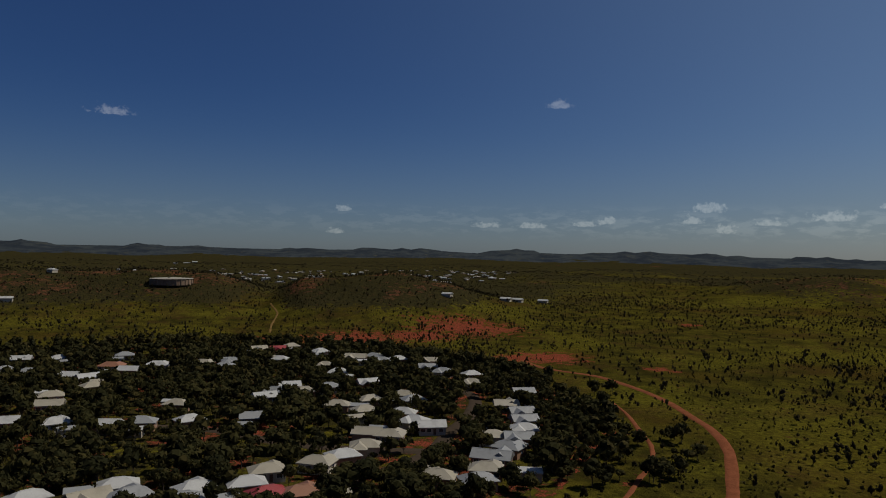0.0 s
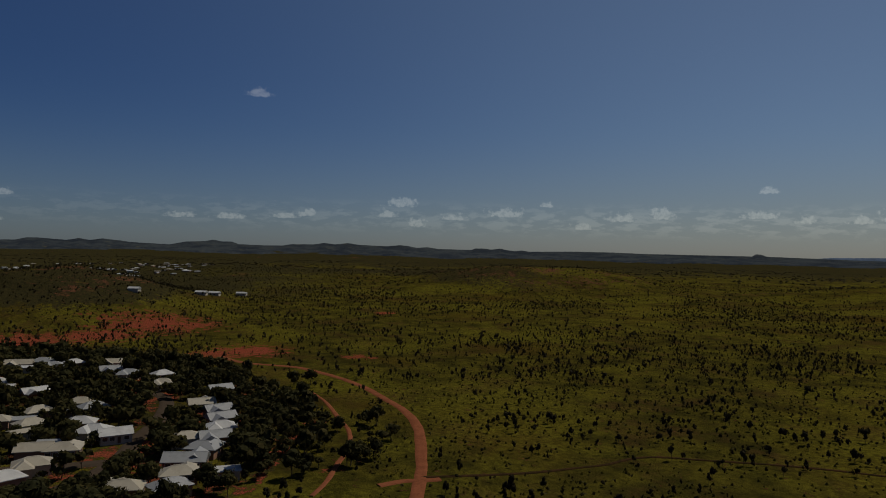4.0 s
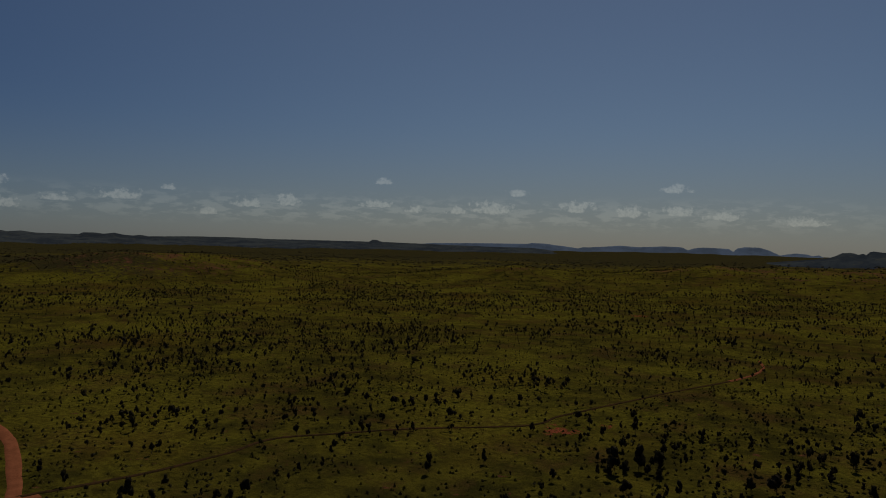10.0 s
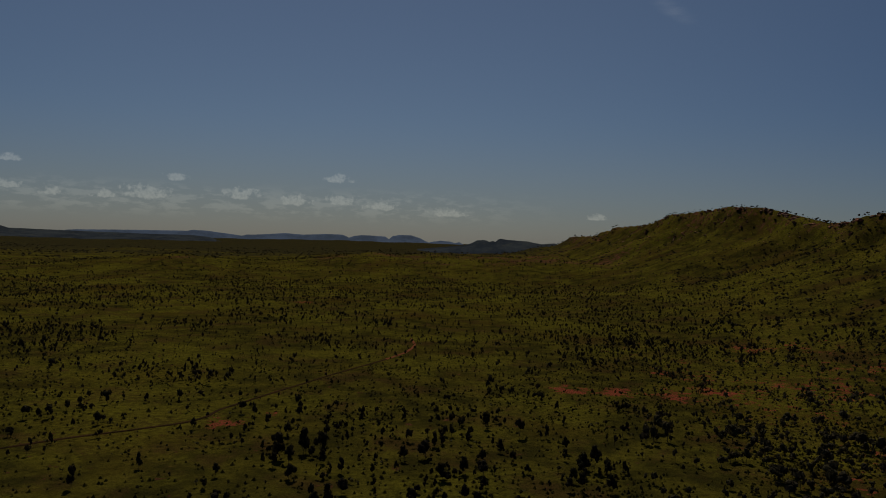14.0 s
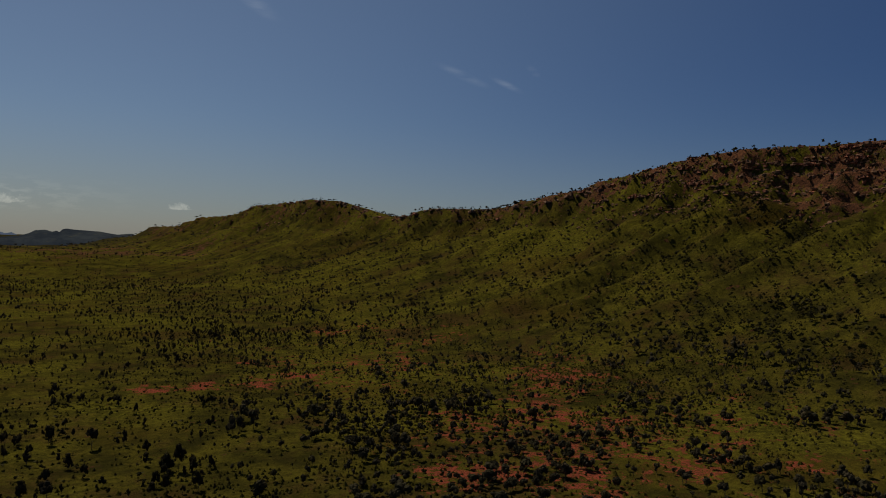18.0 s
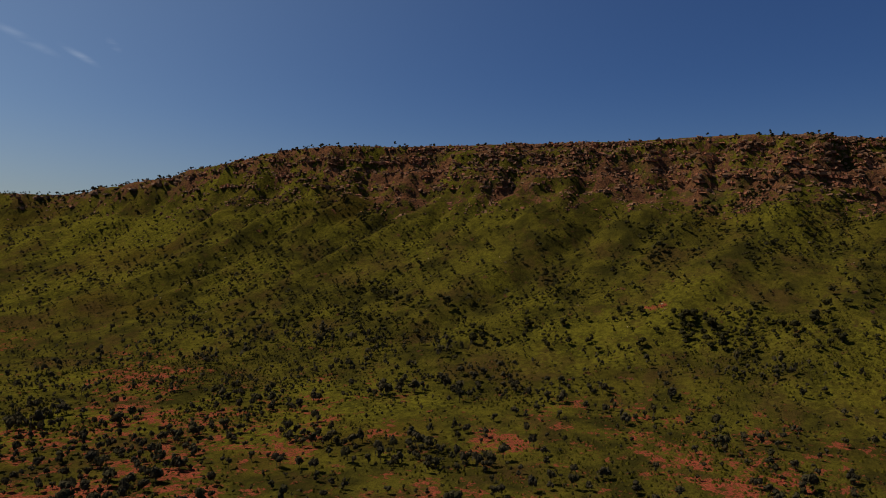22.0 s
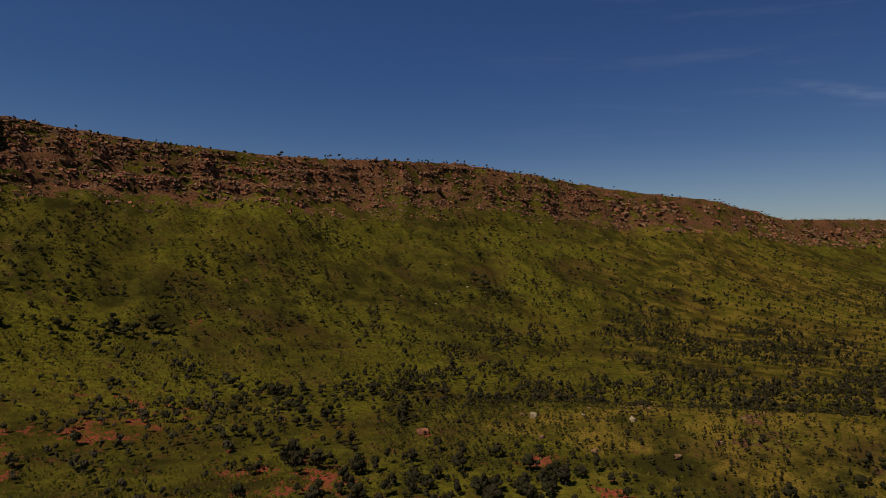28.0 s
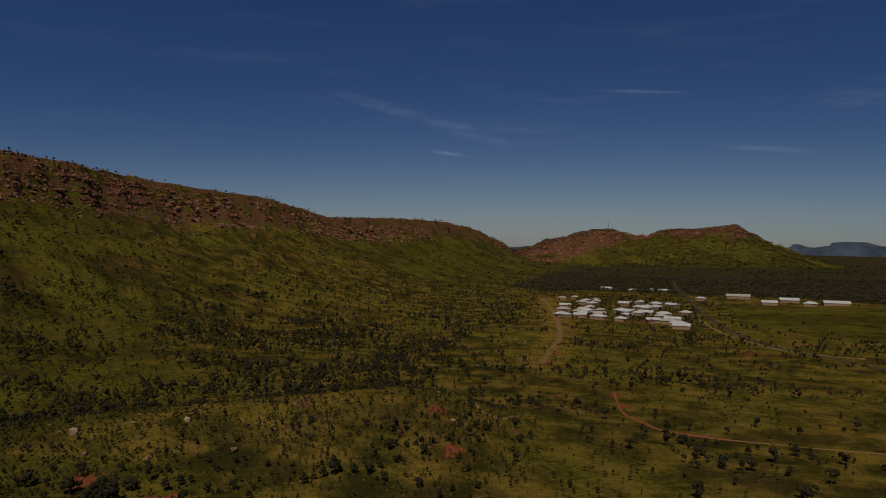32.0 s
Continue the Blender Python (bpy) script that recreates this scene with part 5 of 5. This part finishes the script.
    x, y = scattered(rng, 9000, 116, 168, 172, 262)
    knoll = hill(np.hypot(x, y), bearing(x, y), HILLS[-1])
    keep = (rng.rand(len(x)) < .12 + .45 * smooth(fbm(x / 12, y / 12), -.2, .5)) & (knoll > .6)
    x, y = x[keep], y[keep]
    tall = rng.uniform(.6, 1.8, len(x))
    forest("knoll_shrubs", x, y, tall, tall * rng.uniform(.55, .95, len(x)), LOW_TREE, LEAF_SCRUB, "small upright green shrubs crowding the knoll", 17, "shrubs")
    # small trees standing along the crest
    rng = np.random.RandomState(5)
    s = rng.uniform(-1400, 1000, 900)
    s = s[rng.rand(900) < (.12 + .88 * smooth(fbm(s / 30, s * 0 + 9), -.1, .4)) * np.where(np.abs(s) > 620, .3, 1)]
    u = CREST_U + rng.uniform(-9, 4, len(s))
    x, y = u * NX - s * NY, u * NY + s * NX
    tall = rng.uniform(1.2, 3.2, len(s))
    forest("crest_trees", x, y, tall, tall * rng.uniform(.8, 1.25, len(s)), CREST_BUSH, LEAF_MULGA, "small trees standing along the rocky crest", 11, sink=.7)


build_trees()
# ---------------------------------------------------------------- rocks
def rock_mesh(seed, mat, points=16):
    """An angular block about a metre across."""
    rng = random.Random(seed)
    bm = bmesh.new()
    if points < 9:
        bmesh.ops.create_cube(bm, size=1)
        for v in bm.verts:
            v.co = Vector([c * rng.uniform(.45, 1.15) for c in v.co])
    for k in range(points if points > 8 else 0):
        v = Vector((rng.uniform(-1, 1), rng.uniform(-1, 1), rng.uniform(-1, 1)))
        v = Vector([max(-.5, min(.5, c * .72)) for c in v])
        bm.verts.new(v)
    if points > 8:
        bmesh.ops.convex_hull(bm, input=bm.verts[:])
    bmesh.ops.delete(bm, geom=[v for v in bm.verts if not v.link_faces], context="VERTS")
    bmesh.ops.triangulate(bm, faces=bm.faces[:])
    m = bpy.data.meshes.new("rock")
    bm.to_mesh(m)
    bm.free()
    m.materials.append(mat)
    return m


BLOCKS = [rock_mesh(k, (ROCK_RED, ROCK_RED, ROCK_BROWN)[k % 3], 8 if k < 9 else 14) for k in range(12)]


def arrays_of(m):
    return np.array([v.co for v in m.vertices]), np.array([p.vertices for p in m.polygons])


def rock_field(name, x, y, z, size, a, tilt, label, mats, blocks, seed):
    rng = np.random.RandomState(seed)
    pick = rng.randint(len(blocks), size=len(x))
    V, F, I, base = [], [], [], 0
    for k, m in enumerate(blocks):
        w = np.where(pick == k)[0]
        if not len(w):
            continue
        v, f = arrays_of(m)
        q = v[None] * size[w][:, None, :]
        ct, st = np.cos(tilt[w])[:, None], np.sin(tilt[w])[:, None]
        q = np.stack([q[..., 0] * ct + q[..., 2] * st, q[..., 1], -q[..., 0] * st + q[..., 2] * ct], -1)
        ca, sa = np.cos(a[w])[:, None], np.sin(a[w])[:, None]
        q = np.stack([q[..., 0] * ca - q[..., 1] * sa + x[w][:, None], q[..., 0] * sa + q[..., 1] * ca + y[w][:, None], q[..., 2] + z[w][:, None]], -1)
        V.append(q.reshape(-1, 3))
        F.append((f[None] + (np.arange(len(w)) * len(v))[:, None, None]).reshape(-1, 3) + base)
        I.append(np.full(len(w) * len(f), k % len(mats)))
        base += len(w) * len(v)
    m = mesh_from(name, np.concatenate(V), np.concatenate(F), mats, np.concatenate(I))
    return tagged(new(name, m), label, "rocks", kind="stuff")


def bed_rocks(rng, s0, s1, step, share, far):
    """Slabs along one bed of the cliff, where the bed comes out of the flank: along, across and height."""
    s = np.arange(s0, s1, step) + rng.uniform(-.4, .4, int(math.ceil((s1 - s0) / step))) * step
    there = fbm(s / 24, s * 0 + 7.3 * share * 10, 3) + .5 * fbm(s / 90 + 3 * share, s * 0 + 4, 2) + .25 * rng.randn(len(s))
    s = s[there > (-.15 if s0 > 400 else .08)]
    top = np.interp(s, CREST_S, CREST_Z)
    goal = top * share + 4.5 * fbm(s / 46, s * 0 + share * 31) + .9 * rng.randn(len(s)) + .012 * s
    u = np.arange(432, 493, 1.5)
    uu, ss = np.meshgrid(u, s)
    h = land(uu * NX - ss * NY, uu * NY + ss * NX)
    first = np.argmax(h >= goal[:, None], axis=1)
    ok = (h >= goal[:, None]).any(axis=1) & (first > 0)
    return s[ok], u[first[ok]], goal[ok]


def build_cliff():
    rng = np.random.RandomState(21)
    S, U, Z, L = [], [], [], []
    for share in (.73, .765, .80, .83, .86, .885, .91, .935, .96, .985):
        for s0, s1, step, far in ((-620, 430, 1.35, False), (-1500, -620, 6.5, True), (430, 1150, 6.5, True)):
            if share < .88 and s0 > 400:
                continue
            s, u, z = bed_rocks(rng, s0, s1, step, share, far)
            S.append(s), U.append(u), Z.append(z - (1.2 if s0 > 400 else .3 if far else 0)), L.append(np.full(len(s), 2.0 if far else 1.0))
    s, u, z, far = map(np.concatenate, (S, U, Z, L))
    n = len(s)
    size = np.stack([rng.uniform(1.8, 3.6, n), rng.uniform(1.3, 4.4, n), rng.uniform(.8, 2.4, n)], -1) * far[:, None]
    x, y = (u - .5) * NX - s * NY, (u - .5) * NY + s * NX
    a, tilt = math.radians(5) + rng.normal(0, .3, n), rng.normal(.05, .14, n)
    # the stretch over the camera's station is built rock by rock
    near = np.where(np.abs(s - 20) < 110)[0]
    near = near[::max(1, len(near) // 280)][:290]
    cliff = tagged(new("cliff"), "broken red-brown rock cliff along the crest", "cliff", kind="structure")
    for i in near:
        ob = new("rock", BLOCKS[i % len(BLOCKS)])
        ob.parent = cliff
        ob.matrix_basis = Matrix.LocRotScale((x[i], y[i], z[i]), Euler((rng.normal(0, .06), tilt[i], a[i])), size[i])
    rest = np.setdiff1d(np.arange(n), near)
    rock_field("cliff_ledges", x[rest], y[rest], z[rest], size[rest], a[rest], tilt[rest], "layered red-brown rock ledges of the cliff band", [ROCK_RED, ROCK_BROWN, ROCK_BROWN], BLOCKS, 22)
    # rubble fallen between the ledges and down the slope
    n = 17500
    s = np.concatenate([rng.uniform(-620, 430, 10700), rng.uniform(-2100, -620, 3800), rng.uniform(430, 1500, 3000)])
    u = 490 - 52 * rng.rand(n) ** 1.3
    keep = rng.rand(n) < .15 + .85 * smooth(fbm(s / 22, u / 30), -.05, .4)
    s, u = s[keep], u[keep]
    x, y = u * NX - s * NY, u * NY + s * NX
    n = len(s)
    big = np.minimum(np.exp(.45 * rng.randn(n)), 2.2) * np.where((s < -620) | (s > 430), 1.5, 1)
    size = np.stack([1.0 * big, 1.2 * big * rng.uniform(.6, 1.6, n), .9 * big * rng.uniform(.5, 1.5, n)], -1)
    rock_field("cliff_rubble", x, y, land(x, y) - np.where(s > 430, 1.3, np.where(s < -620, .4, 0)), size, rng.normal(.09, .6, n), rng.normal(.1, .28, n), "tumbled red-brown blocks below the ledges", [ROCK_RED, ROCK_BROWN, ROCK_BROWN], BLOCKS, 27)
    # crags of the second ridge
    az, r = np.radians(rng.uniform(163.5, 186, 5200)), rng.uniform(2150, 2720, 5200)
    x, y = r * np.sin(az), r * np.cos(az)
    keep = rng.rand(5200) < cover(x, y)[1] * .8
    x, y = x[keep], y[keep]
    n = len(x)
    size = np.exp(.4 * rng.randn(n))[:, None] * np.array([[4, 5, 3]])
    rock_field("ridge_crags", x, y, land(x, y) - .5, size, rng.rand(n) * 6, rng.normal(0, .3, n), "red rock crags on the second ridge", [ROCK_RED, ROCK_BROWN, ROCK_RED], BLOCKS[:9], 26)
    # loose stones on the slope and on the knoll
    s, u = rng.uniform(-900, 500, 1500), rng.uniform(300, 455, 1500)
    keep = rng.rand(1500) < smooth(fbm(s / 50, u / 50), -.1, .4)
    s, u = s[keep], u[keep]
    x, y = u * NX - s * NY, u * NY + s * NX
    n = len(s)
    size = np.exp(.35 * rng.randn(n))[:, None] * np.array([[.6, .7, .4]])
    rock_field("slope_stones", x, y, land(x, y) + .1, size, rng.rand(n) * 6, rng.normal(0, .3, n), "pale stones scattered over the grassy slope", [ROCK_PALE, ROCK_BROWN], BLOCKS[:6], 23)
    az, r = np.radians(rng.uniform(122, 162, 700)), rng.uniform(185, 250, 700)
    x, y = r * np.sin(az), r * np.cos(az)
    keep = rng.rand(700) < cover(x, y)[1] * .9
    x, y = x[keep], y[keep]
    n = len(x)
    size = np.exp(.4 * rng.randn(n))[:, None] * np.array([[.7, .9, .4]])
    rock_field("knoll_stones", x, y, land(x, y) + .1, size, rng.rand(n) * 6, rng.normal(0, .3, n), "brown stones on the low rocky knoll", [ROCK_BROWN, ROCK_BROWN, ROCK_PALE], BLOCKS[:6], 24)


build_cliff()


def boulder(x, y, w, h, mat, label, seed):
    ob = tagged(new("boulder", rock_mesh(seed, mat, 26)), label, "boulder", "boulders on the knoll")
    ob.matrix_basis = Matrix.LocRotScale((x, y, land_at(x, y) + h * .3), Euler((.1, .05, seed)), (w * .8, w * .64, h * .7))


for k, (x, y, w, h, mat, label) in enumerate((
        (169, -152, 3.0, 2.2, ROCK_PALE, "large pale boulder on the knoll's crest"), (145, -171, 2.6, 1.8, ROCK_PALE, "pale rounded boulder on the knoll"),
        (183, -119, 4.5, 2.6, ROCK_RED, "reddish slab of rock with a shaded side"), (121, -161, 3.0, 1.6, ROCK_BROWN, "flat brown boulder in the grass"),
        (138, -147, 2.4, 1.4, ROCK_BROWN, "brown weathered boulder on the knoll"), (118, -175, 2.4, 1.6, ROCK_BROWN, "brown boulder in the grass"),
        (154, -142, 2.0, 1.5, ROCK_BROWN, "small brown boulder on the knoll"), (158, -163, 1.6, 1.3, ROCK_PALE, "small pale boulder on the knoll's crest"))):
    boulder(x, y, w, h, mat, label, 40 + k)
